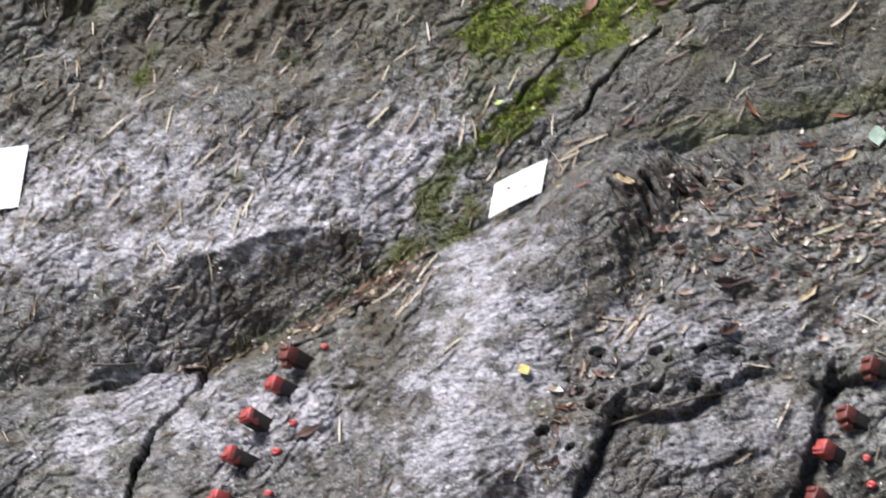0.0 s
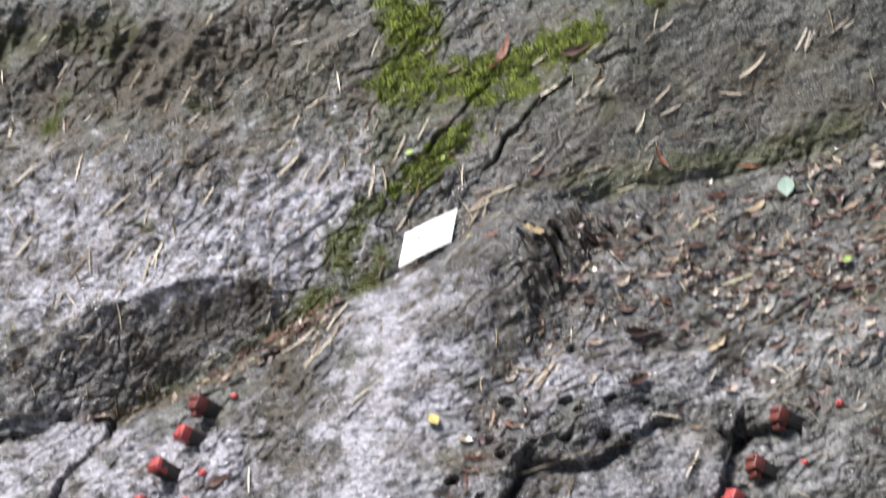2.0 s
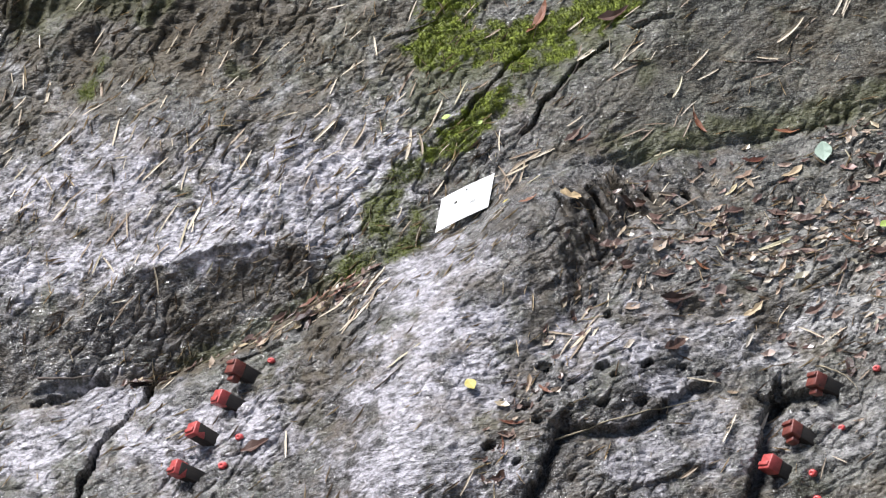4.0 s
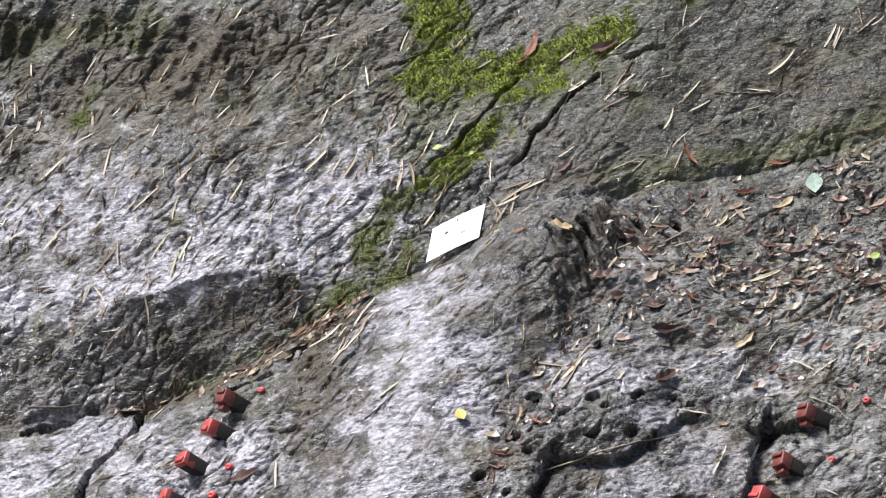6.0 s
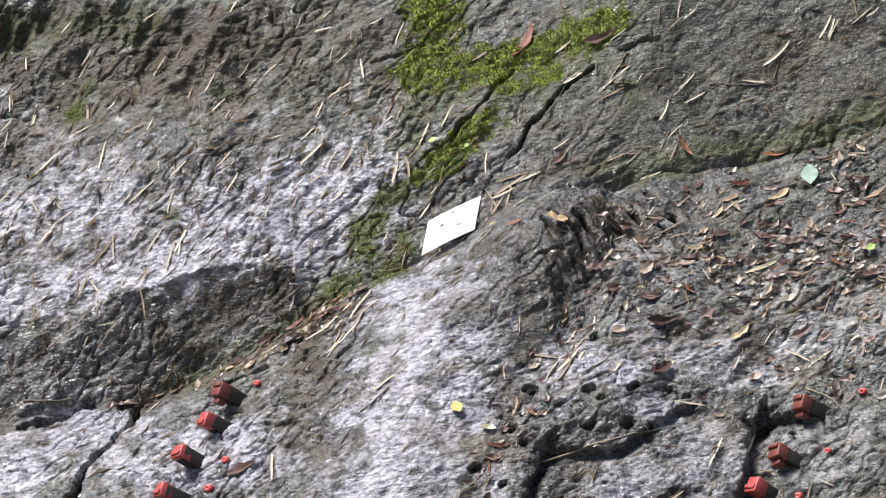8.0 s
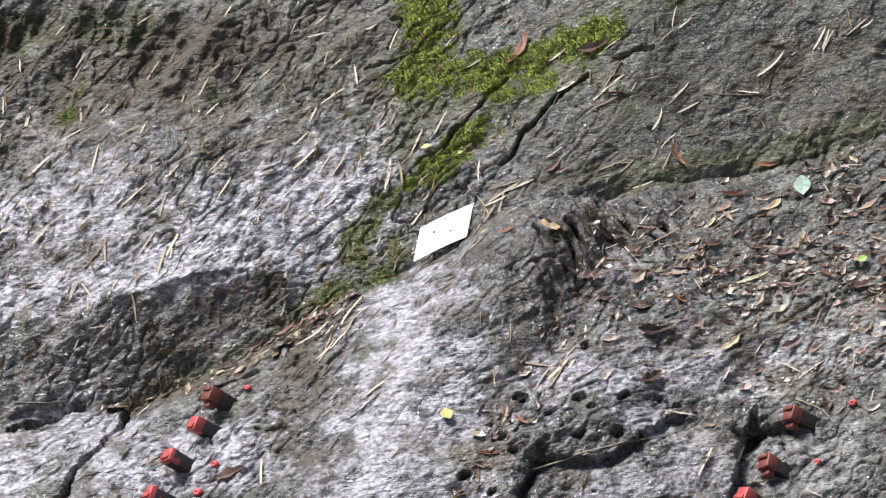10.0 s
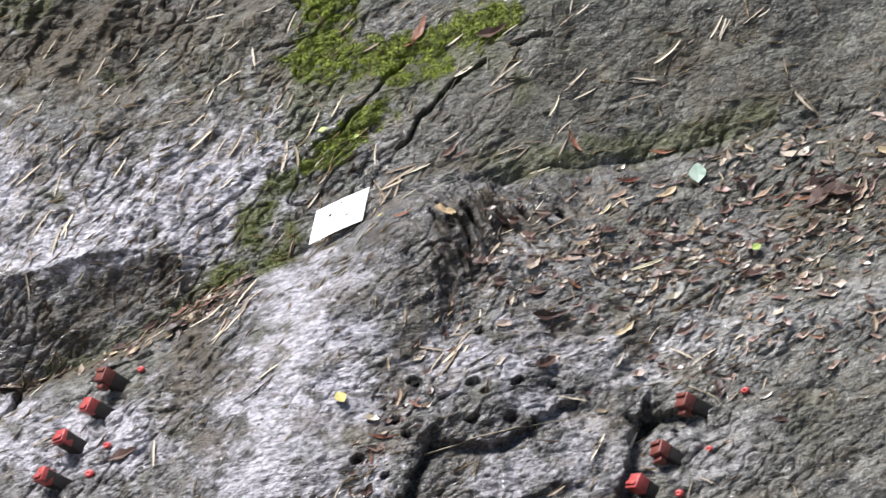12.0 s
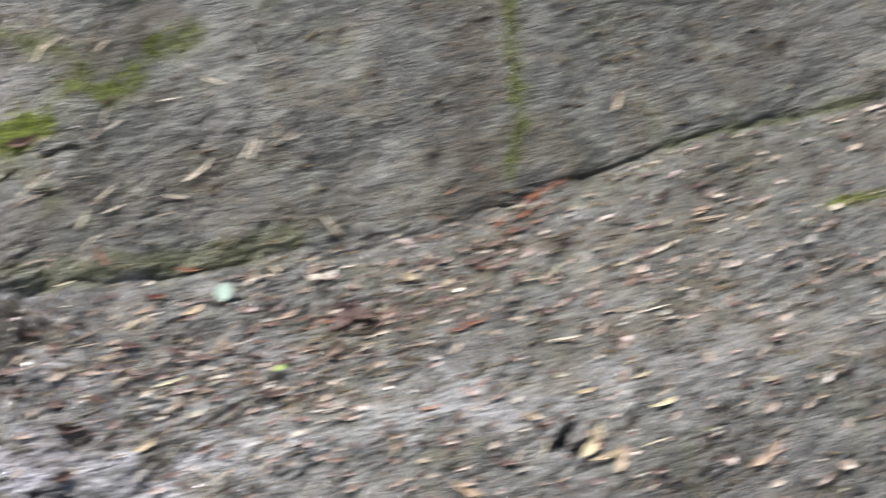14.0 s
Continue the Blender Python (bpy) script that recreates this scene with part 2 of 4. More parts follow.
MOSS_FACE = [(-0.54, -0.072), (-0.608, -0.115), (-0.739, -0.167), (-0.867, -0.207), (-0.929, -0.209)]
MOSS_RIM = [(0.287, 0.228), (0.379, 0.218), (0.663, 0.267), (1.073, 0.336)]
MOSS_UP = [(0.82, 0.962), (0.655, 0.873), (0.567, 0.724)]
MOSS_KNOB = [(0.277, 0.958), (0.494, 0.847), (0.442, 0.759)]
MOSS_CORNER = [(0.447, 0.781), (0.54, 0.747), (0.639, 0.863), (0.739, 0.975)]
MOSS_STREAK = [(1.723, 1.052), (1.723, 0.847), (1.734, 0.691), (1.688, 0.54)]
MOSS_JOINT = [(2.156, 0.633), (2.422, 0.706), (2.825, 0.806)]
MOSS_SHELF = [(2.598, 0.388), (2.737, 0.419)]
MOSS_PLATE = [(0.386, 0.456), (0.392, 0.414)]
MOSS_HALO = [(-0.23, 0.467), (-0.132, 0.527), (0.027, 0.528), (0.22, 0.571)]
MOSS_TRAIL = [(-0.217, 0.279), (-0.291, 0.235), (-0.35, 0.159), (-0.385, 0.075)]
MOSS = [(MOSS_SEAM, 0.066, 1.0), (MOSS_GULLY, 0.05, 1.0), (MOSS_TOP, 0.08, 1.0), (MOSS_ARM, 0.036, 0.85), (MOSS_FOOT, 0.06, 0.5), (MOSS_HEAD, 0.06, 0.3), (MOSS_POCKET, 0.034, 0.55), (MOSS_NOOK, 0.04, 0.4), (MOSS_SPOT, 0.026, 0.4), (MOSS_DOT, 0.022, 0.4), (MOSS_FACE, 0.03, 0.34), (MOSS_RIM, 0.045, 0.42), (MOSS_UP, 0.042, 0.5), (MOSS_KNOB, 0.042, 0.45), (MOSS_CORNER, 0.025, 0.6), (MOSS_STREAK, 0.028, 0.5), (MOSS_JOINT, 0.017, 0.4), (MOSS_SHELF, 0.024, 0.6), (MOSS_PLATE, 0.03, 0.32), (MOSS_HALO, 0.11, 0.4), (MOSS_TRAIL, 0.06, 0.5)]
STAIN_STREAK = [(1.648, 1.178), (1.61, 0.862), (1.595, 0.55)]
# upper left: dark brown rock plus painted shade of the overhanging brow
STAIN_SHADE_HEAD = [(-1.39, 0.825), (-1.272, 0.728), (-1.152, 0.776), (-1.018, 0.786), (-0.901, 0.723)]
STAIN_SHADE_UPPER = [(-1.5, 1.02), (-1.37, 0.979), (-1.201, 0.914), (-1.0, 0.877), (-0.833, 0.802), (-0.718, 0.8)]
DARK_CRUMB = [(0.274, 0.068), (0.263, -0.072), (0.148, -0.221)]
# undercut face: its brown stain, with the overhang's shade put into the colour
STAIN_SHADE_FACE = [(-0.92, -0.118), (-0.793, -0.086), (-0.696, -0.053), (-0.613, -0.009)]
STAIN_SHADE_BROW = [(-0.879, -0.015), (-0.752, 0.0), (-0.626, 0.015)]
STAIN_SHADE_WEST = [(-1.347, -0.117), (-1.192, -0.16), (-1.017, -0.15)]
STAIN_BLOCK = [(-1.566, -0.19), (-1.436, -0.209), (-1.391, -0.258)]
STAIN_EDGE = [(2.124, 0.428), (2.225, 0.458), (2.277, 0.497)]
STAIN_RIM = [(0.427, 0.236), (0.663, 0.275), (0.899, 0.299), (1.085, 0.336)]
STAIN_PLATE = [(0.198, 0.278), (0.394, 0.406), (0.506, 0.617)]
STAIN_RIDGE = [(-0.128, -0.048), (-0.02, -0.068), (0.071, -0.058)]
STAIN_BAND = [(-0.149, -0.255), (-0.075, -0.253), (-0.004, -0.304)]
# shaded right flank of the ridge, darkened by colour
SHADE_FLANK = [(0.062, -0.195), (0.064, -0.376), (0.008, -0.466), (-0.04, -0.676)]
# darker colour across the comb's furrows
DARK_COMB = [(0.12, -0.07), (0.20, -0.01), (0.30, 0.03), (0.38, 0.0)]
RUBBLE = [(-0.554, -0.25), (-0.6, -0.398), (-0.546, -0.515), (-0.601, -0.606), (-0.662, -0.713)]
STAIN_EAST = [(2.484, 1.168), (2.478, 0.965), (2.415, 0.798)]
STAIN_END = [(2.795, 0.834), (2.743, 0.551)]
STAIN_GAP = [(2.18, 0.594), (2.433, 0.61), (2.633, 0.536)]
STAIN_CORNER = [(0.202, 0.942), (0.357, 0.927), (0.496, 0.852), (0.642, 0.935), (0.741, 1.027)]
STAINS_AND_SHADE = [(STAIN_STREAK, 0.09, 1.0), (STAIN_SHADE_HEAD, 0.09, 0.9), (STAIN_SHADE_UPPER, 0.13, 1.0), (DARK_CRUMB, 0.07, 0.5), (STAIN_SHADE_FACE, 0.06, 0.95), (STAIN_SHADE_BROW, 0.02, 0.8), (STAIN_SHADE_WEST, 0.03, 0.4), (STAIN_BLOCK, 0.045, 0.7), (STAIN_EDGE, 0.09, 0.7), (STAIN_RIM, 0.03, 0.25), (STAIN_PLATE, 0.08, 0.25), (STAIN_RIDGE, 0.035, 0.5), (STAIN_BAND, 0.03, 0.6), (SHADE_FLANK, 0.03, 0.7), (DARK_COMB, 0.05, 0.75), (RUBBLE, 0.035, 0.55), (STAIN_EAST, 0.04, 0.5), (STAIN_END, 0.04, 0.9), (STAIN_GAP, 0.06, 0.6), (STAIN_CORNER, 0.06, 1.0)]
SOIL_JOINT = [(-1.086, -0.265), (-0.732, -0.227), (-0.572, -0.171), (-0.444, -0.1)]
SOIL_SMEAR = [(-0.483, 0.547), (-0.29, 0.576), (-0.223, 0.623)]
SOIL_SLAB = [(-1.396, 0.217), (-1.071, 0.166), (-0.855, 0.369), (-0.518, 0.499)]
SOIL_BASE = [(-0.025, 0.195), (0.131, 0.214), (0.289, 0.252)]
SOIL_LITTER = [(0.292, -0.089), (0.538, -0.18), (0.768, -0.133), (1.028, -0.077)]
SOIL_FAR = [(1.105, -0.03), (1.308, 0.021), (1.561, 0.17), (1.765, 0.442)]
SOIL_POOL = [(0.372, -0.371), (0.58, -0.358), (0.704, -0.432)]
SOIL_RIDGE = [(-0.54, -0.137), (-0.505, -0.338), (-0.569, -0.469)]
SOIL_PLATE = [(0.201, 0.329), (0.444, 0.438), (0.765, 0.526), (1.002, 0.556)]
SOIL_TOP = [(2.655, 1.108), (2.534, 0.931)]
SOIL_FILM = [(0.265, -0.43), (0.596, -0.341), (1.002, -0.254)]
SOIL_HEAD = [(-1.406, 0.569), (-1.068, 0.662), (-0.704, 0.726), (-0.345, 0.769)]
SOIL_EAST = [(1.87, 0.148), (1.986, -0.064), (2.19, 0.118)]
SOIL_SPREAD = [(1.69, -0.069), (2.149, -0.014), (2.612, -0.147)]
SOIL_RUST = [(1.833, 0.517), (1.739, 0.439), (1.654, 0.308), (1.572, 0.182)]
SOIL_WALL = [(0.905, 0.377), (1.227, 0.453), (1.517, 0.493), (1.857, 0.625)]
SOIL_SHELF = [(1.331, 0.228), (1.648, 0.253), (1.971, 0.295), (2.373, 0.309)]
SOIL = [(SOIL_JOINT, 0.04, 0.9), (SOIL_SMEAR, 0.05, 0.6), (SOIL_SLAB, 0.07, 0.45), (SOIL_BASE, 0.03, 0.7), (SOIL_LITTER, 0.08, 0.2), (SOIL_FAR, 0.07, 0.6), (SOIL_POOL, 0.035, 0.7), (SOIL_RIDGE, 0.06, 0.7), (SOIL_PLATE, 0.10, 0.3), (SOIL_TOP, 0.05, 0.3), (SOIL_FILM, 0.05, 0.5), (SOIL_HEAD, 0.14, 0.62), (SOIL_EAST, 0.1, 0.45), (SOIL_SPREAD, 0.1, 0.4), (SOIL_RUST, 0.03, 0.8), (SOIL_WALL, 0.06, 0.45), (SOIL_SHELF, 0.07, 0.5)]
# slab, crest, ridge and block: strokes of painted sheen; the rest paler rock
SHEEN_SLAB = [(-1.7, 0.3), (-1.366, 0.326), (-1.151, 0.322), (-0.957, 0.199), (-0.715, 0.202), (-0.525, 0.281), (-0.366, 0.296)]
SHEEN_CREST = [(-1.72, 0.13), (-1.379, 0.093), (-1.202, 0.103), (-1.038, 0.121), (-0.861, 0.128), (-0.671, 0.105), (-0.501, 0.107)]
SHEEN_LEFT = [(-1.571, 0.446), (-1.151, 0.322), (-0.86, 0.215)]
SHEEN_RIDGE = [(-0.224, -0.173), (-0.236, -0.365), (-0.292, -0.511), (-0.311, -0.691), (-0.373, -0.813)]
PALE_FLANK = [(-0.098, -0.41), (-0.118, -0.533), (-0.185, -0.739), (-0.163, -0.841)]
SHEEN_BLOCK = [(-1.346, -0.504), (-1.156, -0.35), (-1.033, -0.51), (-0.678, -0.546)]
PALE_SHEET = [(0.677, -0.275), (0.828, -0.25), (0.984, -0.383)]
PALE_LOW = [(0.261, -0.824), (0.482, -0.744), (0.844, -0.708)]
PALE_SHELF = [(0.145, -0.472), (0.292, -0.448), (0.517, -0.402), (0.657, -0.47), (0.817, -0.35)]
PALE_STEP = [(0.323, -0.594), (0.491, -0.651), (0.46, -0.821)]
PALE_HEAD = [(-1.408, 0.776), (-1.306, 0.627), (-1.184, 0.476)]
PALE_TOP = [(-1.151, 0.831), (-1.068, 0.778), (-1.018, 0.709)]
PALE_CROWN = [(-0.302, -0.069), (-0.192, -0.114), (-0.087, -0.212)]
PALE_EAST = [(0.315, -0.476), (0.963, -0.382), (1.424, -0.243), (1.708, -0.369)]
PALE_FLOOR = [(1.568, -0.291), (2.046, -0.162), (2.649, -0.032)]
PALE_AND_SHEEN = [(SHEEN_SLAB, 0.15, 1.0), (SHEEN_CREST, 0.095, 1.0), (SHEEN_LEFT, 0.1, 0.7), (SHEEN_RIDGE, 0.13, 0.95), (PALE_FLANK, 0.10, 0.8), (SHEEN_BLOCK, 0.11, 0.9), (PALE_SHEET, 0.07, 0.6), (PALE_LOW, 0.08, 0.5), (PALE_SHELF, 0.07, 0.9), (PALE_STEP, 0.05, 0.7), (PALE_HEAD, 0.05, 0.7), (PALE_TOP, 0.03, 0.6), (PALE_CROWN, 0.05, 0.7), (PALE_EAST, 0.08, 0.5), (PALE_FLOOR, 0.1, 0.25), (SOIL_LITTER, 0.08, 0.45)]
LEDGE_SLOT = [(-0.062, -1.007), (-0.003, -0.876), (0.046, -0.772), (0.084, -0.699)]
LEDGE_NOTCH = [(0.079, -0.705), (0.212, -0.725), (0.285, -0.702), (0.347, -0.653), (0.424, -0.599)]
LEDGE_WEDGE = [(0.481, -1.039), (0.538, -0.889), (0.585, -0.746), (0.626, -0.63)]
LEDGE_SHELF = [(0.617, -0.617), (0.683, -0.614), (0.739, -0.627)]
LEDGE_UNDER = [(0.172, -0.921), (0.303, -0.876), (0.434, -0.839)]
LEDGE_BLOCK = [(-0.505, -0.368), (-0.443, -0.3), (-0.38, -0.214)]
LEDGE_LOW = [(-1.17, -0.819), (-1.053, -0.754), (-1.008, -0.725)]
LEDGES = [(LEDGE_SLOT, 0.024, 0.055), (LEDGE_NOTCH, 0.048, 0.042), (LEDGE_WEDGE, 0.052, 0.08), (LEDGE_SHELF, 0.032, 0.045), (LEDGE_UNDER, 0.025, 0.012), (LEDGE_BLOCK, 0.03, 0.014), (LEDGE_LOW, 0.03, 0.02)]
HOLES = [(0.054, -0.526, 0.016), (0.128, -0.578, 0.012), (0.228, -0.374, 0.012), (-0.007, -0.653, 0.014), (0.023, -0.699, 0.015), (-0.099, -0.758, 0.014), (-0.034, -0.809, 0.013), (0.198, -0.543, 0.014), (0.314, -0.539, 0.016), (0.449, -0.56, 0.013), (0.227, -0.579, 0.012), (-0.198, -0.362, 0.006), (0.401, -0.538, 0.01), (0.189, -0.661, 0.013), (0.289, -0.655, 0.012), (1.699, -0.394, 0.026), (1.738, -0.42, 0.024), (1.723, -0.357, 0.018)]


def perlin(x, y, seed):
    rng = np.random.RandomState(seed)
    table, angle = rng.permutation(256), rng.rand(256) * 2 * np.pi
    gx, gy = np.cos(angle), np.sin(angle)
    xi, yi = np.floor(x).astype(int), np.floor(y).astype(int)
    xf, yf = x - xi, y - yi
    sx, sy = xf * xf * xf * (xf * (6 * xf - 15) + 10), yf * yf * yf * (yf * (6 * yf - 15) + 10)

    def corner(i, j):
        k = table[(table[(xi + i) & 255] + yi + j) & 255]
        return gx[k] * (xf - i) + gy[k] * (yf - j)

    low = corner(0, 0) * (1 - sx) + corner(1, 0) * sx
    return (low * (1 - sy) + (corner(0, 1) * (1 - sx) + corner(1, 1) * sx) * sy) * 1.5


def layered(x, y, seed, count=4, gain=0.5):
    total, size = 0.0, 1.0
    for i in range(count):
        total = total + size * perlin(x * 2 ** i, y * 2 ** i, seed + i)
        size *= gain
    return total


def soft(x):
    x = np.clip(x, 0, 1)
    return x * x * (3 - 2 * x)


def away(u, v, line):
    """Distance from a broken line."""
    best = np.full(np.shape(u), 1e9)
    for (u0, v0), (u1, v1) in zip(line, line[1:]):
        du, dv = u1 - u0, v1 - v0
        t = np.clip(((u - u0) * du + (v - v0) * dv) / (du * du + dv * dv + 1e-12), 0, 1)
        best = np.minimum(best, np.hypot(u - u0 - t * du, v - v0 - t * dv))
    return best


def side_of(u, v, line):
    """Distance from a broken line, and how far it lies to the right of its course."""
    best, side = np.full(np.shape(u), 1e9), np.zeros(np.shape(u))
    for (u0, v0), (u1, v1) in zip(line, line[1:]):
        du, dv = u1 - u0, v1 - v0
        size = math.hypot(du, dv) + 1e-9
        t = np.clip(((u - u0) * du + (v - v0) * dv) / (size * size), 0, 1)
        d = np.hypot(u - u0 - t * du, v - v0 - t * dv)
        s = ((u - u0) * dv - (v - v0) * du) / size
        side = np.where(d < best, s, side)
        best = np.minimum(best, d)
    return best, side


def lines(u):
    joint = np.interp(u, [p[0] for p in JOINT], [p[1] for p in JOINT])
    crest = np.maximum(np.interp(u, [p[0] for p in CREST], [p[1] for p in CREST]), joint + 0.02)
    crest = np.where(u > CREST[-1][0], joint + 0.02 + 0.12 * np.exp(-(u - CREST[-1][0]) / 0.06), crest)
    return joint, np.maximum(crest, joint + 0.02)


def broad(u, v):
    """The large forms: slab, undercut face, joint, ridge and gully."""
    joint, crest = lines(u)
    gap = crest - joint
    depth = np.clip((0.55 * gap - 0.01) * (0.4 + 0.6 * soft((u + 1.35) / 0.45)), 0.004, 0.13)
    s = np.clip((v - joint) / gap, 0, 1)
    above = np.where(v < crest, -depth * np.where(u < -0.5, (1 - s) ** 0.8, 1 - soft(s) ** 0.7), -0.45 * depth * (1 - np.exp(-(v - crest) / 0.22)))
    above = above + 0.5 * depth
    below_d = np.maximum(joint - v, 0)
    east = soft((u - 0.15) / 0.5)
    below = -0.03 * (1 - soft((u + 0.75) / 0.4)) - 0.005 + (1 - east) * 0.30 * np.minimum(below_d, 0.8) + east * 0.16 * np.minimum(below_d, 1.0) + (1 - east) * 0.10 * (1 - np.exp(-below_d / 0.10)) + east * 0.10 * (1 - np.exp(-below_d / 0.34))
    h = np.where(v > joint, above, below)
    r = away(u, v, RIDGE)
    h = h + 0.085 * np.exp(-(r / 0.20) ** 2) * soft((joint - v) / 0.12)
    h = h - 0.045 * (0.25 + 0.75 * soft((v + 0.45) / 0.4)) * np.exp(-(away(u, v, GULLY) / 0.055) ** 2)
    h = h + 0.16 * np.minimum(u, 0) + 0.16 * soft((u + 0.1) / 0.6) * np.maximum(v - joint, 0)
    h = h + 0.035 * layered(u * 1.7, v * 1.7, 11, 2)
    return h


def height(u, v):
    wu, wv = u + 0.012 * perlin(u * 14, v * 14, 51), v + 0.012 * perlin(u * 14, v * 14, 61)
    h = broad(wu, wv)
    r = away(u, v, RIDGE)
    calm = 1 - 0.35 * np.exp(-(r / 0.16) ** 2)
    a = math.radians(35)
    along, across = u * math.cos(a) + v * math.sin(a), -u * math.sin(a) + v * math.cos(a)
    joint, _ = lines(u)
    flat = 1 - 0.6 * soft((u + 0.1) / 0.6) * soft((v - joint) / 0.1)
    flat = flat * (1 - 0.4 * soft((u - 0.9) / 0.6))
    calm = calm * flat
    h = h + (0.15 + 0.85 * calm) * 0.017 * layered(along * 4, across * 7, 21, 5, 0.58)
    ridged = 1 - 2 * np.abs(perlin(along * 16, across * 34, 31))
    h = h + calm * (0.0022 * ridged + 0.0026 * layered(along * 26, across * 40, 41, 3, 0.7))
    crumb = np.exp(-(away(u, v, DARK_CRUMB) / 0.085) ** 2)
    broken = np.exp(-(away(u, v, RUBBLE) / 0.075) ** 2)
    h = h + broken * 0.016 * layered(along * 15, across * 22, 191, 3, 0.6)
    h = h + crumb * 0.036 * layered(u * 24 + v * 5, v * 9, 151, 3)
    comb = np.exp(-(away(u, v, COMB) / 0.092) ** 2) * soft((joint - v) / 0.03)
    p = u * 0.868 + v * 0.496 + 0.016 * perlin(u * 12, v * 12, 161)
    teeth = np.abs(np.sin(math.pi * p / 0.047))
    h = h - comb * 0.078 * (1 - soft(teeth / 0.75)) * soft(0.75 + 1.3 * perlin(u * 16, v * 9, 171))
    brow = np.exp(-(away(u, v, BROW) / 0.13) ** 2)
    q = u * 0.92 - v * 0.40
    h = h + brow * 0.050 * layered(q * 9, (u * 0.4 + v * 0.92) * 3.2, 181, 3, 0.55)
    chips = np.abs(perlin(along * 11 + 7, across * 22, 71))
    h = h - calm * 0.014 * (1 - soft(chips / 0.11)) * soft(0.5 + perlin(u * 3, v * 3, 77))
    a2 = math.radians(24)
    along2, across2 = u * math.cos(a2) + v * math.sin(a2), -u * math.sin(a2) + v * math.cos(a2)
    flakes = np.abs(perlin(along2 * 13 + 1.5 * perlin(u * 7, v * 7, 211), across2 * 36, 201))
    h = h - (0.12 + 0.88 * calm) * 0.006 * (1 - soft(flakes / 0.13)) * soft(0.55 + 1.2 * perlin(u * 5, v * 5, 221))
    fray = 0.55 * layered(u * 16, v * 16, 131, 4, 0.85)
    for line, width, deep in CRACKS:
        wide = width * (0.85 + 0.8 * fray)
        h = h - deep * soft((wide - away(wu, wv, line)) / (0.45 * width) + 0.3)
    for line, reach, deep in LEDGES:
        d, s = side_of(wu + 0.009 * fray, wv - 0.009 * fray, line)
        inner = np.exp(-(d / (reach * (1 + 0.6 * fray))) ** 2)
        h = h - deep * inner * soft(0.5 + s / 0.007)
    for hu, hv, hr in HOLES:
        lu, lv = (u - hu) * 0.90 + (v - hv) * 0.42, (v - hv) * 0.90 - (u - hu) * 0.42
        h = h - 2.6 * hr * soft((hr * (0.75 + 0.7 * fray) - np.hypot(lu * 0.62, lv)) / (0.4 * hr) + 0.3)
    return h


# -- end relief --
STEP = 0.004
U0, U1, V0, V1 = -2.1, 3.4, -1.35, 1.45
us, vs = np.arange(U0, U1, STEP), np.arange(V0, V1, STEP)
GU, GV = np.meshgrid(us, vs)
GH = height(GU, GV)
rim = np.minimum(np.minimum(GU - U0, U1 - GU), np.minimum(GV - V0, V1 - GV))
GH = GH - 0.8 * (1 - soft(rim / 0.28)) ** 2


def on_rock(u, v):
    """Height of the built surface, between its points."""
    i, j = (v - V0) / STEP, (u - U0) / STEP
    i0, j0 = min(max(int(i), 0), len(vs) - 2), min(max(int(j), 0), len(us) - 2)
    fi, fj = i - i0, j - j0
    return (GH[i0, j0] * (1 - fj) + GH[i0, j0 + 1] * fj) * (1 - fi) + (GH[i0 + 1, j0] * (1 - fj) + GH[i0 + 1, j0 + 1] * fj) * fi


def place(u, v, h=0.0):
    return FOOT + AX_U * u + AX_V * v + AX_N * (on_rock(u, v) + h)


def tilt(u, v, reach=0.02):
    """The surface's normal over a small reach."""
    du = (on_rock(u + reach, v) - on_rock(u - reach, v)) / (2 * reach)
    dv = (on_rock(u, v + reach) - on_rock(u, v - reach)) / (2 * reach)
    return (AX_N - AX_U * du - AX_V * dv).normalized()


def cover_of(u, v, strokes, seed, ragged=0.85):
    value = np.zeros(np.shape(u))
    rag = ragged * layered(u * 12, v * 12, seed, 5, 0.75)
    for line, width, amount in strokes:
        value = np.maximum(value, amount * soft(1.15 - 0.8 * away(u, v, line) / width + rag))
    return value


def grid_mesh(name, points, rows, cols):
    mesh = bpy.data.meshes.new(name)
    idx = np.arange(rows * cols).reshape(rows, cols)
    quads = np.stack([idx[:-1, :-1], idx[:-1, 1:], idx[1:, 1:], idx[1:, :-1]], -1).reshape(-1, 4)
    mesh.vertices.add(rows * cols)
    mesh.vertices.foreach_set("co", points.astype(np.float32).ravel())
    mesh.loops.add(quads.size)
    mesh.loops.foreach_set("vertex_index", quads.astype(np.int32).ravel())
    mesh.polygons.add(len(quads))
    mesh.polygons.foreach_set("loop_start", np.arange(0, quads.size, 4, dtype=np.int32))
    mesh.polygons.foreach_set("use_smooth", np.ones(len(quads), dtype=bool))
    mesh.update(calc_edges=True)
    mesh.validate()
    return mesh


local = np.stack([GU, GV, GH], -1)
rock_mesh = grid_mesh("rock_slope", local, *GU.shape)
moss_cover = cover_of(GU, GV, MOSS, 81, 0.5)
soil_cover = cover_of(GU, GV, SOIL, 91)
dark_cover = cover_of(GU, GV, STAINS_AND_SHADE, 101)
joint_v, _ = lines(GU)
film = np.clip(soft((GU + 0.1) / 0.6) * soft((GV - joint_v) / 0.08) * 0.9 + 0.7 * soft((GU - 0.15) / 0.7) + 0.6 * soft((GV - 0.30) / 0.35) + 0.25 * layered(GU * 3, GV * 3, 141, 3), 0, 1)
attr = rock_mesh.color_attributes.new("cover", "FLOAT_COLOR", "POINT")
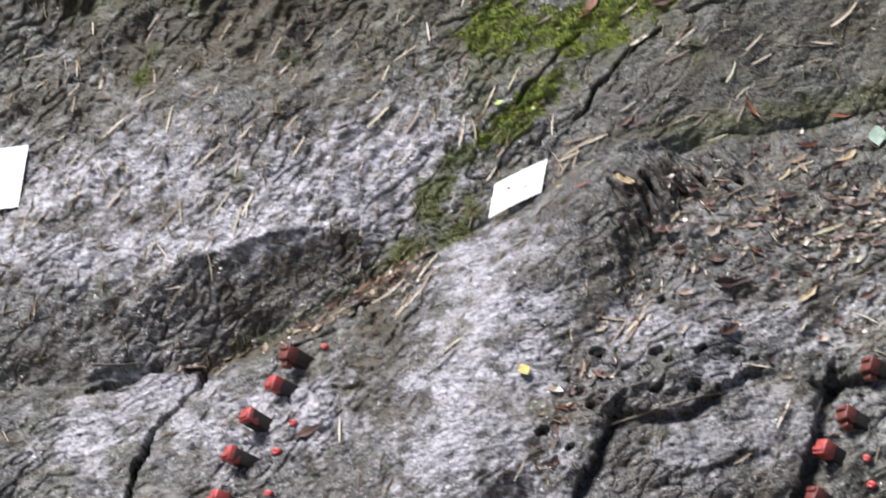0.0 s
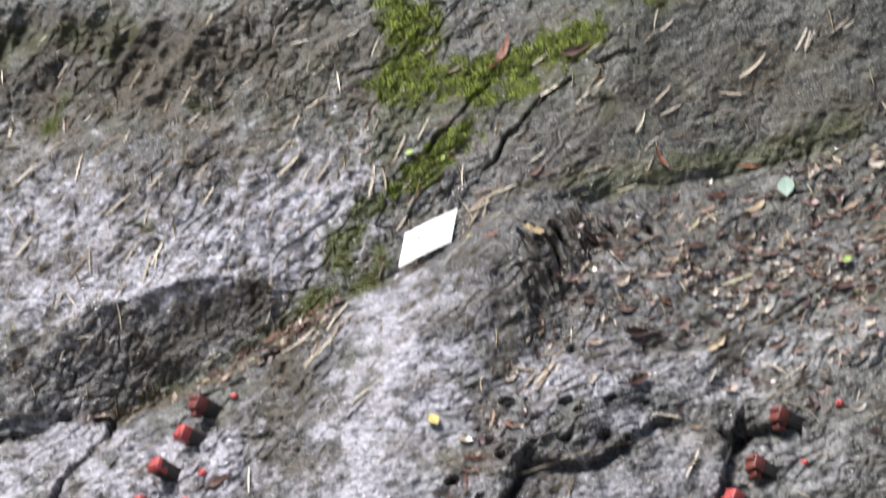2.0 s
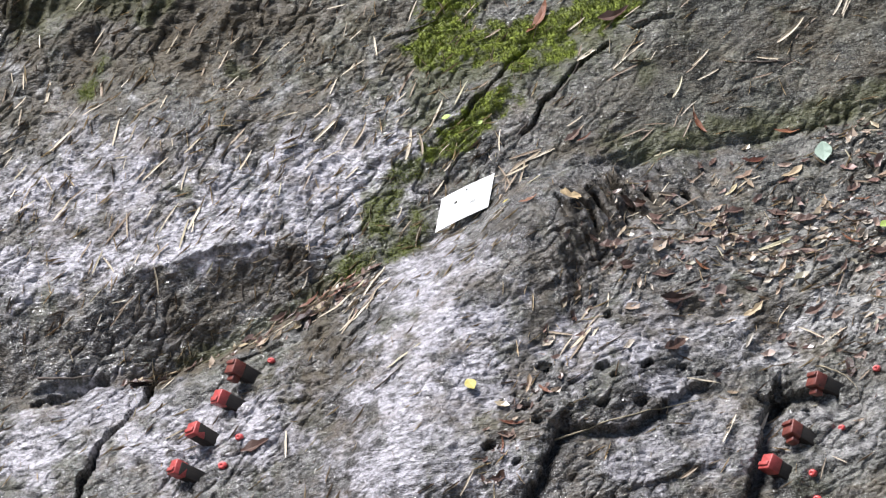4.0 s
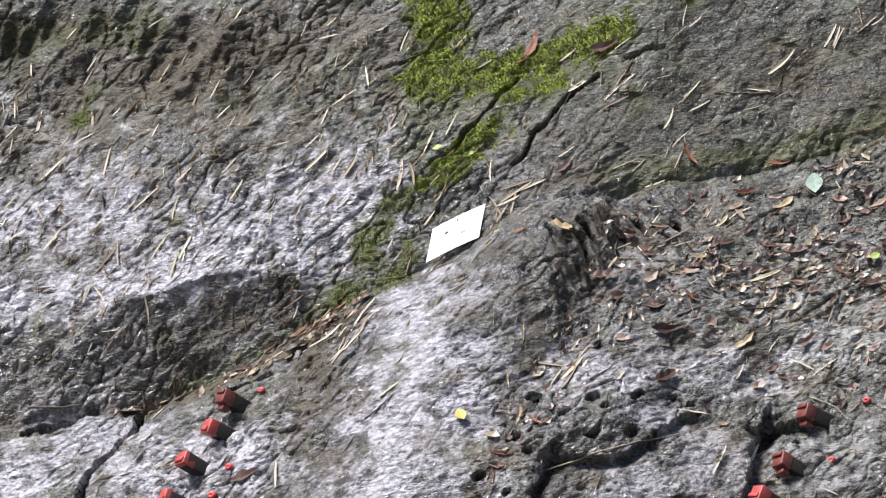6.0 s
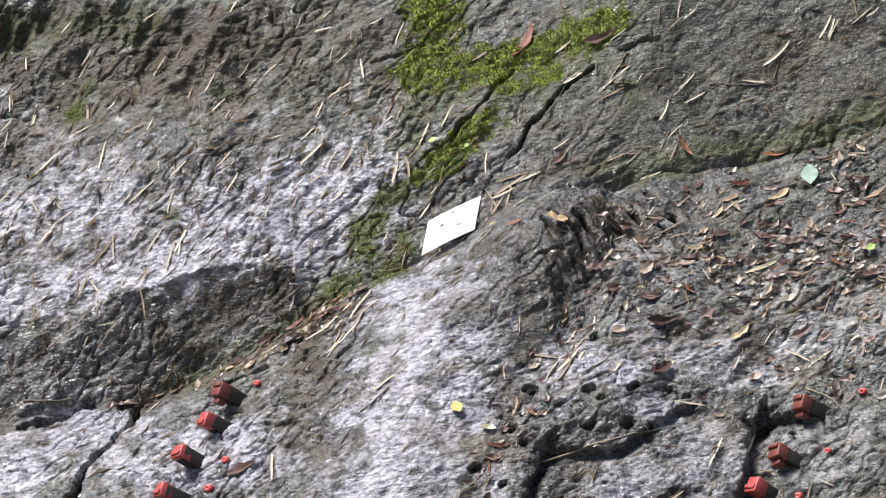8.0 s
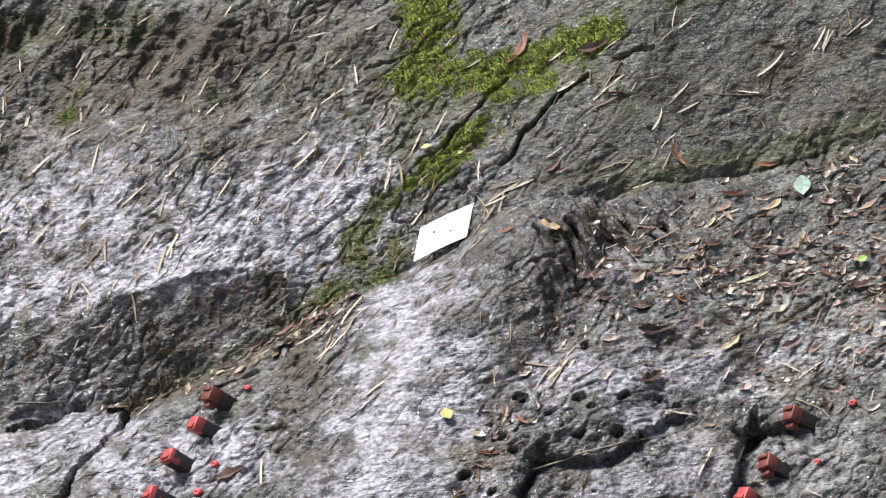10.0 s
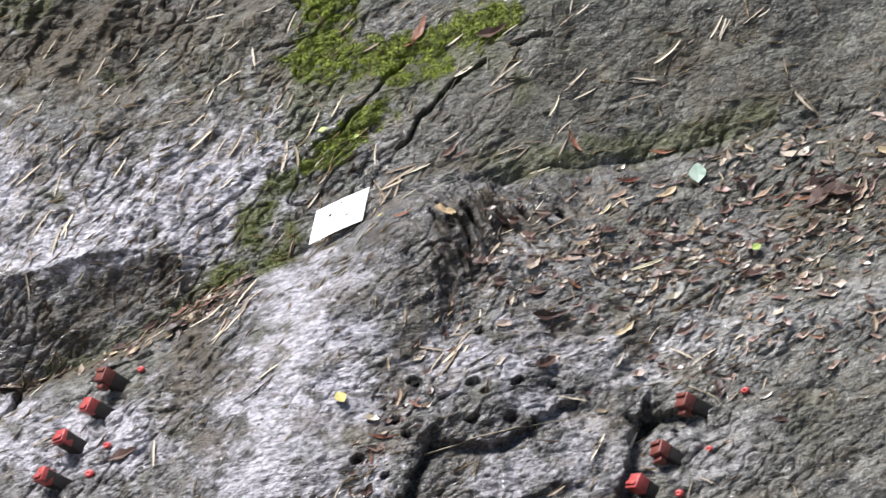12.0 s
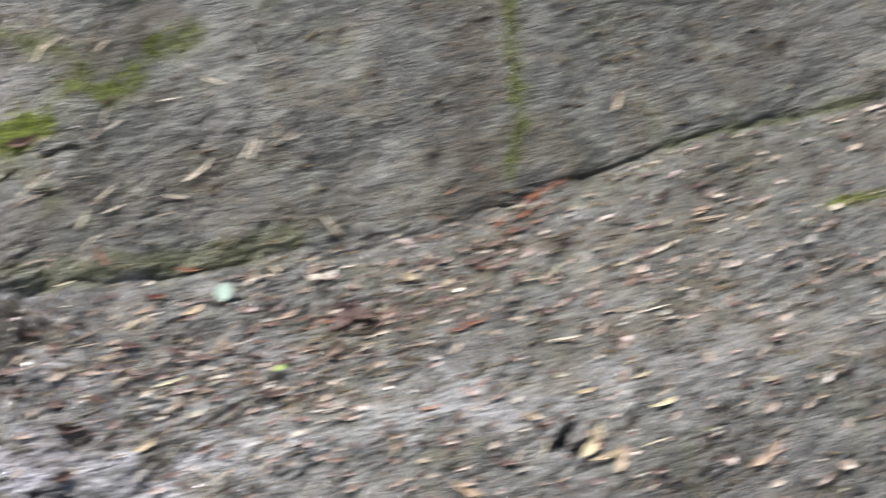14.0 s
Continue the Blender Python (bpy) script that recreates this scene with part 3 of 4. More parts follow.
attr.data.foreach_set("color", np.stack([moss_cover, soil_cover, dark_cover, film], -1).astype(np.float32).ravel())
pale_cover = cover_of(GU, GV, PALE_AND_SHEEN, 111)
second = rock_mesh.color_attributes.new("bloom", "FLOAT_COLOR", "POINT")
second.data.foreach_set("color", np.stack([pale_cover, pale_cover, pale_cover, np.ones_like(pale_cover)], -1).astype(np.float32).ravel())
rock_mesh.materials.append(ROCK)
rock = tagged(new("rock_slope", rock_mesh), "wet grey rock slope with joints, moss and drill holes", "rock", kind="structure")
rock.matrix_world = Matrix.Translation(FOOT) @ Matrix((AX_U, AX_V, AX_N)).transposed().to_4x4()


# ---- the ground beyond the rock, one sheet to the horizon ----
def ground_z(x, y):
    slope_t = math.tan(radians(SLOPE))
    on_slope = FOOT.z + (y - FOOT.y) * slope_t - 0.85
    bank = -1.9 * soft((y - 2.5) / 4.0)
    z = np.maximum(bank, on_slope)
    z = np.minimum(z, 2.2 + 0.12 * np.maximum(y - 10, 0))
    z = np.minimum(z, 40)
    return z + 0.10 * layered(x * 0.35, y * 0.35, 5, 3) * soft((np.hypot(x - 0.6, y - 8) - 2.2) / 2)


def spread(near, far, fine, count):
    a = np.arange(-near, near + fine, fine)
    g = np.geomspace(near + fine, far, count)
    return np.concatenate([-g[::-1], a, g])


gx, gy = spread(6.0, 2500, 0.2, 24), spread(6.0, 2500, 0.2, 24) + 6.0
MX, MY = np.meshgrid(gx, gy)
ground_mesh = grid_mesh("ground", np.stack([MX, MY, ground_z(MX, MY)], -1), *MX.shape)
ground_mesh.materials.append(EARTH)
tagged(new("ground", ground_mesh), "brown earth bank strewn with old leaves", "ground", kind="structure")


# ---- helpers for things ----
def mesh_of(name, bm, *mats, smooth=True):
    mesh = bpy.data.meshes.new(name)
    bmesh.ops.recalc_face_normals(bm, faces=bm.faces)
    bm.to_mesh(mesh)
    bm.free()
    for mat in mats:
        mesh.materials.append(mat)
    for p in mesh.polygons:
        p.use_smooth = smooth
    return mesh


def part(name, bm, mat, parent, label=""):
    ob = new(name, mesh_of(name, bm, mat))
    ob.parent = parent
    return tagged(ob, label)


def basis(origin, x_axis, z_axis):
    z = z_axis.normalized()
    x = (x_axis - z * x_axis.dot(z)).normalized()
    m = Matrix((x, z.cross(x), z)).transposed().to_4x4()
    return Matrix.Translation(origin) @ m


def in_plane(angle):
    return AX_U * math.cos(radians(angle)) + AX_V * math.sin(radians(angle))


# ---- leaves ----
def blade(name, mat, width, curl, fold, bend, seed, notch=0.0, thick=0.005, shape=1.15):
    """A leaf one unit long with a folded midrib, curled and bent, thin but solid."""
    rng = random.Random(seed)
    bm = bmesh.new()
    n = 7
    top, low = [], []
    for i in range(n):
        t = i / (n - 1)
        w = width * 0.5 * (math.sin(math.pi * min(1, t * 0.94 + 0.05)) ** shape) * (1 + notch * rng.uniform(-1, 1))
        z = curl * (t - 0.5) ** 2 + 0.010 * rng.uniform(-1, 1)
        y = bend * (t - 0.5) ** 2
        row = [(t - 0.5, y - w, z + fold * w), (t - 0.5, y, z), (t - 0.5, y + w, z + fold * w * rng.uniform(0.3, 1.2))]
        top.append([bm.verts.new(p) for p in row])
        low.append([bm.verts.new((p[0], p[1] * 0.98, p[2] - thick)) for p in row])
    for i in range(n - 1):
        for k in range(2):
            bm.faces.new((top[i][k], top[i + 1][k], top[i + 1][k + 1], top[i][k + 1]))
            bm.faces.new((low[i][k], low[i][k + 1], low[i + 1][k + 1], low[i + 1][k]))
        bm.faces.new((top[i][0], low[i][0], low[i + 1][0], top[i + 1][0]))
        bm.faces.new((top[i][2], top[i + 1][2], low[i + 1][2], low[i][2]))
    for e in (0, n - 1):
        bm.faces.new((top[e][0], top[e][1], low[e][1], low[e][0]))
        bm.faces.new((top[e][1], top[e][2], low[e][2], low[e][1]))
    return mesh_of(name, bm, mat, smooth=False)


straws = [blade("straw_leaf", STRAW, 0.060 + 0.011 * i, 0.10 - 0.03 * i, 0.6, 0.09 * (i - 2), 10 + i, 0.1, 0.008, 0.4) for i in range(5)]
browns = [blade("brown_leaf", BROWN, 0.30 + 0.05 * i, 0.7 - 0.25 * i, 0.7, 0.25, 20 + i, 0.45) for i in range(4)]
rusts = [blade("rust_leaf", RUST, 0.15 + 0.05 * i, 0.5, 0.6, 0.3, 30 + i, 0.4) for i in range(3)]
creams = [blade("cream_leaf", CREAM, 0.20 + 0.07 * i, 0.35, 0.5, 0.25, 45 + i, 0.5) for i in range(3)]
tans = [blade("tan_leaf", TAN, 0.34 + 0.06 * i, 0.35, 0.5, 0.25, 40 + i, 0.4) for i in range(3)]
fresh = {"pale": blade("pale_leaf", PALE, 0.85, 0.1, 0.15, 0, 50), "lime": blade("lime_leaf", LIME, 0.7, 0.1, 0.2, 0, 51), "yellow": blade("yellow_leaf", YELLOW, 0.8, 0.1, 0.2, 0, 52)}
STRAWS_SLAB = [(-1.102, 0.478, 0.092, 79), (-1.052, 0.464, 0.055, 66), (-1.016, 0.424, 0.042, 61), (-0.75, 0.393, 0.075, 56), (-0.739, 0.366, 0.057, 40), (-0.96, 0.549, 0.049, 66), (-0.615, 0.456, 0.071, 20), (-0.692, 0.536, 0.045, 61), (-0.739, 0.561, 0.053, 75), (-0.785, 0.665, 0.062, 56), (-0.69, 0.694, 0.069, 56), (-0.609, 0.691, 0.058, 24), (-0.807, 0.718, 0.045, 71), (-0.921, 0.628, 0.028, 61), (-1.144, 0.632, 0.083, 98), (-1.307, 0.666, 0.09, 76), (-1.389, 0.597, 0.054, 81), (-1.26, 0.489, 0.101, 41), (-0.989, 0.342, 0.1, 40), (-0.907, 0.292, 0.072, 71)]
STRAWS_CREST = [(-1.095, 0.175, 0.112, 40), (-0.91, 0.12, 0.106, 80), (-0.949, 0.19, 0.081, 51), (-0.557, 0.241, 0.078, 65), (-0.635, 0.208, 0.045, 79), (-1.126, 0.068, 0.073, -59), (-0.989, -0.01, 0.077, -89), (-1.076, -0.059, 0.063, 40), (-1.194, 0.12, 0.076, 61), (-1.158, 0.078, 0.075, 66), (-0.799, 0.037, 0.047, -5), (-0.84, 0.011, 0.041, 60), (-1.085, 0.39, 0.048, -10), (-0.728, 0.313, 0.067, 56), (-1.029, 0.329, 0.049, 51), (-1.004, 0.202, 0.05, 61), (-1.299, 0.349, 0.054, -64), (-1.159, 0.279, 0.032, 85), (-1.355, 0.142, 0.043, 62), (-0.878, 0.172, 0.093, 68)]
STRAWS_MOSS = [(-0.418, 0.584, 0.08, 24), (-0.39, 0.551, 0.028, 74), (-0.307, 0.618, 0.045, 60), (-0.273, 0.512, 0.108, 65), (-0.497, 0.397, 0.115, 45), (-0.407, 0.362, 0.077, 55), (-0.289, 0.4, 0.051, 18), (-0.27, 0.308, 0.096, 78), (-0.12, 0.445, 0.079, 59), (-0.054, 0.435, 0.056, 1), (0.215, 0.514, 0.053, 68), (0.25, 0.518, 0.102, 39), (-0.511, 0.459, 0.066, 45), (-0.339, 0.62, 0.039, 29), (0.01, 0.507, 0.06, 39), (-0.212, 0.357, 0.051, 60), (-0.492, 0.312, 0.063, 23), (-0.432, 0.253, 0.065, 45), (-0.253, 0.477, 0.052, 69), (-0.177, 0.28, 0.041, 39)]
STRAWS_UPPER = [(0.347, 0.489, 0.115, 37), (0.327, 0.438, 0.096, 23), (0.549, 0.476, 0.071, 44), (0.565, 0.428, 0.074, 28), (0.478, 0.383, 0.073, 63), (0.804, 0.533, 0.104, 41), (0.945, 0.604, 0.074, 57), (1.048, 0.627, 0.078, 39), (0.788, 0.443, 0.042, 23), (0.344, 0.263, 0.072, 18), (0.407, 0.282, 0.065, 1), (0.382, 0.256, 0.059, 39), (0.994, 0.211, 0.055, -16), (0.715, 0.416, 0.057, 12), (0.743, 0.463, 0.081, -9), (0.921, 0.448, 0.028, 57), (0.002, 0.141, 0.067, 59), (0.02, 0.174, 0.07, 12), (-0.031, 0.1, 0.051, -76), (0.046, 0.223, 0.093, 12)]
STRAWS_LITTER = [(0.431, 0.034, 0.11, 12), (0.465, -0.006, 0.1, 48), (0.477, -0.039, 0.063, 6), (0.526, -0.073, 0.09, 48), (0.921, 0.121, 0.07, -74), (0.943, 0.048, 0.079, -5), (0.893, -0.088, 0.064, -38), (0.537, -0.184, 0.047, -58), (0.692, -0.149, 0.112, 28), (0.838, -0.296, 0.068, 66), (0.682, -0.368, 0.057, 52), (0.09, -0.418, 0.082, -10), (0.454, -0.583, 0.089, 1), (0.504, -0.731, 0.095, 61), (0.587, -0.704, 0.119, 52), (0.749, -0.43, 0.076, -32), (0.805, -0.449, 0.082, 27), (0.369, -0.068, 0.065, -67), (0.327, -0.025, 0.082, 58), (0.604, -0.122, 0.049, -82)]
STRAWS_LOW = [(-0.632, -0.616, 0.082, -87), (-0.444, -0.211, 0.081, 69), (-0.404, -0.157, 0.074, 59), (-0.483, -0.177, 0.093, 34), (-0.38, -0.121, 0.081, 59), (0.18, -0.396, 0.081, 58), (0.218, -0.371, 0.048, 76), (0.145, -0.473, 0.071, 58), (0.121, -0.503, 0.062, 60), (-0.306, -0.455, 0.112, 28), (0.4, -0.854, 0.087, 37), (0.458, -0.831, 0.043, 17), (0.951, -0.549, 0.048, 70), (0.867, -0.582, 0.046, 47), (0.729, -0.843, 0.061, 70), (0.774, -0.823, 0.042, -32), (-0.932, -0.509, 0.069, 39), (-0.968, -0.305, 0.047, 45), (-1.056, -0.35, 0.05, -50), (-0.164, -0.857, 0.074, 63)]
STRAWS_BUNCH = [(-0.427, -0.157, 0.097, 61), (-0.397, -0.2, 0.081, 69), (-0.416, -0.224, 0.089, 54), (-0.365, -0.148, 0.063, 49), (-0.46, -0.261, 0.072, 74), (-0.507, -0.192, 0.076, 23), (-0.554, -0.211, 0.07, 17), (0.168, -0.354, 0.079, 60), (0.192, -0.421, 0.088, 67), (0.154, -0.447, 0.093, 56), (0.109, -0.466, 0.072, 64), (0.228, -0.338, 0.064, 78), (0.18, -0.494, 0.055, 48), (0.035, 0.171, 0.068, 73), (0.064, 0.133, 0.078, 68), (-0.012, 0.166, 0.085, -67), (-0.444, -0.092, 0.072, 39), (-0.634, -0.199, 0.078, 39), (-0.716, -0.212, 0.068, 37), (-0.649, -0.226, 0.061, 28)]
STRAWS_FAR = [(0.859, 0.805, 0.064, -22), (0.965, 0.594, 0.065, 58), (1.079, 0.632, 0.046, 36), (0.844, 0.547, 0.09, 43), (1.167, 0.377, 0.076, -52), (1.756, -0.061, 0.088, 9), (2.227, 0.34, 0.076, 9), (2.073, 0.241, 0.107, 29), (1.823, 0.317, 0.051, -47), (2.059, -0.001, 0.098, 4), (1.946, -0.415, 0.082, 21), (1.997, -0.255, 0.068, 24), (1.657, -0.404, 0.106, 56), (1.582, -0.433, 0.053, 57), (1.94, 0.033, 0.056, -7), (2.081, -0.054, 0.056, 69), (0.728, 0.747, 0.065, 12), (0.624, 0.059, 0.058, 41), (1.264, 0.048, 0.065, 58), (1.672, -0.005, 0.05, 29)]
STRAWS_EAST = [(2.232, 0.348, 0.104, 10), (2.087, 0.254, 0.096, 25), (2.512, -0.151, 0.079, -4), (2.652, 0.174, 0.088, 25), (1.921, 0.026, 0.062, -6), (2.013, 0.026, 0.082, 15), (1.692, 0.151, 0.064, 10), (2.112, -0.05, 0.035, 78), (0.961, 0.598, 0.058, 61), (1.769, -0.065, 0.084, -1), (1.353, -0.064, 0.093, 5), (1.032, 0.018, 0.068, 8), (0.653, 0.076, 0.064, 37), (1.189, 0.364, 0.066, -51)]
STRAWS_HEAP = [(-0.449, -0.254, 0.12, 75), (-0.415, -0.116, 0.11, 62), (-0.396, -0.186, 0.09, 55), (-0.509, -0.108, 0.1, 25), (-0.38, -0.118, 0.09, 60), (0.045, 0.202, 0.1, 30), (0.005, 0.181, 0.08, 40), (0.085, 0.217, 0.09, 22), (-0.013, 0.15, 0.06, 80), (0.11, 0.121, 0.07, 75), (0.489, 0.002, 0.13, 52), (0.448, -0.03, 0.1, 30), (0.535, -0.069, 0.08, 60), (0.424, 0.199, 0.06, 10), (0.318, -0.14, 0.08, 35)]
RUST_HEAP = [(-0.567, -0.112, 0.07, 20), (-0.522, -0.12, 0.06, 30), (-0.484, -0.133, 0.075, 45), (-0.434, -0.12, 0.06, 50), (-0.531, -0.172, 0.05, 10), (-0.452, -0.076, 0.06, 60), (1.083, 0.036, 0.085, 25), (1.136, 0.039, 0.07, 10), (1.807, 0.507, 0.09, 20), (1.752, 0.466, 0.08, 35), (1.707, 0.386, 0.07, 45), (1.667, 0.334, 0.06, 60), (1.516, -0.005, 0.09, 5)]
BROWN_HEAP = [(-0.381, -0.073, 0.06, 55), (-0.615, -0.146, 0.06, 30), (-0.657, -0.136, 0.06, 20), (1.172, 0.032, 0.12, 30), (1.225, 0.036, 0.1, -5)]
CREAM_HEAP = [(1.278, 0.034, 0.085, 60), (1.783, -0.406, 0.13, 60), (1.814, -0.451, 0.1, 20), (2.251, -0.453, 0.12, 40), (2.209, 0.38, 0.05, 10)]
LEAVES_BROWN = [(0.507, -0.118, 0.067, 17), (0.716, -0.19, 0.072, 12), (0.412, -0.33, 0.094, 6), (0.289, -0.223, 0.065, 6), (0.181, 0.267, 0.061, 37), (-0.577, -0.192, 0.076, 6), (-0.531, -0.169, 0.068, 28), (-1.052, -0.276, 0.074, 1), (0.383, -0.251, 0.068, 12), (0.776, -0.073, 0.066, 1), (0.703, -0.046, 0.054, -16), (0.345, -0.001, 0.063, -10), (0.257, -0.154, 0.074, 6), (0.392, -0.475, 0.075, 33), (0.59, -0.038, 0.061, 17), (-0.716, -0.599, 0.082, 15), (0.325, 0.617, 0.095, 12), (0.835, -0.553, 0.063, 93), (0.967, -0.204, 0.069, 6), (0.77, -0.368, 0.07, 28), (1.162, 0.074, 0.114, 15), (1.21, 0.041, 0.077, 4)]
LEAVES_RUST = [(0.044, -0.006, 0.054, 18), (0.114, 0.646, 0.126, 61), (0.523, 0.281, 0.074, -63), (0.934, -0.017, 0.046, 6), (0.211, 0.255, 0.048, 29), (-0.042, -0.701, 0.071, -4), (0.883, -0.162, 0.059, -27), (-0.444, -0.243, 0.065, 69), (0.664, 0.145, 0.078, 17), (0.771, 0.258, 0.088, 11), (1.069, 0.055, 0.064, 25), (1.361, -0.276, 0.07, 9), (1.775, 0.488, 0.105, 30), (1.64, 0.364, 0.079, 49), (1.657, -0.649, 0.104, 3), (1.47, -0.021, 0.077, -2), (2.067, 0.128, 0.047, -2), (1.831, -0.656, 0.09, 3)]
LEAVES_TAN = [(0.631, 0.086, 0.064, 38), (0.762, 0.092, 0.078, 38), (0.608, -0.364, 0.071, 38), (0.008, -0.583, 0.05, 77), (0.842, -0.024, 0.069, -73), (0.696, -0.233, 0.065, 57), (-0.569, 0.042, 0.037, 79), (1.022, 0.074, 0.079, 28), (0.591, 0.038, 0.048, 38), (1.788, -0.423, 0.126, 60), (1.849, -0.463, 0.092, 78), (1.433, -0.533, 0.094, -30), (1.82, -0.618, 0.127, 8), (1.789, -0.239, 0.079, 19), (1.989, -0.294, 0.073, 19), (2.203, 0.367, 0.042, 30), (2.023, 0.764, 0.065, 74), (1.947, -0.196, 0.066, 29)]
TWIGS = [(-0.714, 0.269, 0.077, -21), (-0.344, -0.514, 0.109, 33), (0.493, -0.262, 0.127, 26), (0.233, -0.462, 0.096, 38), (0.68, -0.119, 0.097, 12), (0.75, 0.454, 0.096, -1), (0.838, -0.556, 0.071, 102), (-1.258, -0.233, 0.156, -2), (-0.754, -0.032, 0.075, 84), (0.186, 0.443, 0.102, 54), (0.052, 0.314, 0.099, 44), (-0.221, 0.696, 0.096, 18), (0.426, 0.595, 0.111, 13), (-0.38, -0.075, 0.094, 39), (-0.507, -0.288, 0.079, 59), (0.432, -0.2, 0.092, 33), (0.79, -0.198, 0.107, 23), (0.139, -0.566, 0.072, 17), (0.713, 0.455, 0.119, -5), (1.338, 0.236, 0.137, 42), (1.945, 0.395, 0.072, 44), (1.69, -0.323, 0.112, 29), (1.777, 0.518, 0.1, 12), (1.275, 0.326, 0.124, 54)]
LEAVES_FRESH = [(0.851, 0.15, 0.058, -92), (-0.164, 0.37, 0.028, 7), (0.188, 0.455, 0.032, 77), (-0.139, -0.585, 0.04, -66), (-0.071, 0.337, 0.016, 29), (0.98, -0.115, 0.031, 28), (-0.017, 0.033, 0.021, -5), (-1.623, 0.953, 0.044, 72), (-1.662, 0.819, 0.025, 63)]
WEDGES = [(-0.772, -0.321, 1), (-0.805, -0.418, 0), (-0.875, -0.519, 0), (-0.919, -0.625, 0), (-0.954, -0.764, 0), (0.742, -0.582, 1), (0.662, -0.727, 1), (0.594, -0.82, 0), (0.557, -0.951, 1)]
PLUGS = [(-0.673, -0.313), (-0.757, -0.561), (-0.803, -0.639), (0.901, -0.567), (0.703, -0.856), (0.792, -0.732), (-0.823, -0.77), (0.708, -0.924)]
CARD = [(-0.19, 0.114), (-0.042, 0.18), (-0.066, 0.09), (-0.214, 0.013)]
CARD_SIDE = [(-1.52, 0.48), (-1.549, 0.284), (-1.738, 0.459)]
leaf_rng = random.Random(4)


def lay(name, mesh, u, v, length, angle, label, category, group, lift=0.004):
    n = tilt(u, v, max(0.012, length * 0.35))
    m = basis(place(u, v, lift), in_plane(angle), n) @ Matrix.Diagonal((length, length, length, 1))
    ob = new(name, mesh)
    ob.matrix_world = m
    return tagged(ob, label, category, group)


for rows in (STRAWS_SLAB, STRAWS_CREST, STRAWS_MOSS, STRAWS_UPPER, STRAWS_LITTER, STRAWS_LOW, STRAWS_BUNCH, STRAWS_FAR, STRAWS_EAST, STRAWS_HEAP):
    for u, v, length, angle in rows:
        lay("straw_leaf", leaf_rng.choice(straws), u, v, length, angle, "slender dry straw-coloured leaf lying on wet rock", "leaf", "dry straw leaves")
for u, v, length, angle in LEAVES_BROWN + BROWN_HEAP:
    lay("brown_leaf", leaf_rng.choice(browns), u, v, length, angle, "curled dark brown fallen leaf on wet rock", "leaf", "brown fallen leaves")
for u, v, length, angle in LEAVES_RUST + RUST_HEAP:
    lay("rust_leaf", leaf_rng.choice(rusts), u, v, length, angle, "rusty red fallen leaf on wet rock", "leaf", "rusty fallen leaves")
for u, v, length, angle in LEAVES_TAN + CREAM_HEAP:
    lay("cream_leaf", leaf_rng.choice(creams), u, v, length, angle, "broad bleached cream dry leaf on the rock", "leaf", "cream fallen leaves")
for (u, v, length, angle), kind in zip(LEAVES_FRESH, ("pale", "lime", "lime", "yellow", "lime", "lime", "yellow", "lime", "yellow")):
    lay(kind + "_leaf", fresh[kind], u, v, length, angle, {"pale": "fresh pale green oval leaf", "lime": "small fresh lime green leaf", "yellow": "small bright yellow leaf"}[kind] + " lying on the rock", "leaf", "fresh leaves", 0.013)


broad_leaf = blade("tan_leaf", CREAM_BROAD, 0.58, 0.25, 0.3, 0.15, 77, 0.45)
lay("tan_leaf", broad_leaf, 0.155, -0.025, 0.086, 38, "broad sand-coloured oval leaf on the ridge's top", "leaf", "tan fallen leaves", 0.018)


# ---- stalks ----
def stalk(course, thick, lift, label):
    """A long thin dry stalk that rests on the high points along its course."""
    bm = bmesh.new()
    heights = [on_rock(u, v) for u, v in course]
    count, loops = 14, []
    for i in range(count):
        t = i / (count - 1) * (len(course) - 1)
        k = min(int(t), len(course) - 2)
        f = t - k
        u, v = (course[k][c] * (1 - f) + course[k + 1][c] * f for c in (0, 1))
        h = max(heights[k] * (1 - f) + heights[k + 1] * f, on_rock(u, v)) + lift
        centre = FOOT + AX_U * u + AX_V * v + AX_N * h
        r = thick * (1.1 - 0.6 * i / (count - 1))
        loops.append([bm.verts.new(centre + AX_N * r * math.cos(q * math.pi / 3) + AX_V * r * math.sin(q * math.pi / 3)) for q in range(6)])
    for a, b in zip(loops, loops[1:]):
        for q in range(6):
            bm.faces.new((a[q], a[(q + 1) % 6], b[(q + 1) % 6], b[q]))
    bm.faces.new(loops[0])
    bm.faces.new(loops[-1])
    tagged(new("stalk", mesh_of("stalk", bm, STALK)), label, "stalk", "dry stalks")


stalk([(0.062, -0.741), (0.257, -0.697), (0.457, -0.631)], 0.0022, 0.002, "long thin dry stalk lying across the rock notch")
stalk([(0.758, -0.541), (0.813, -0.572), (0.843, -0.619), (0.848, -0.69)], 0.0022, 0.006, "thin bowed dry stalk beside the wooden wedges")


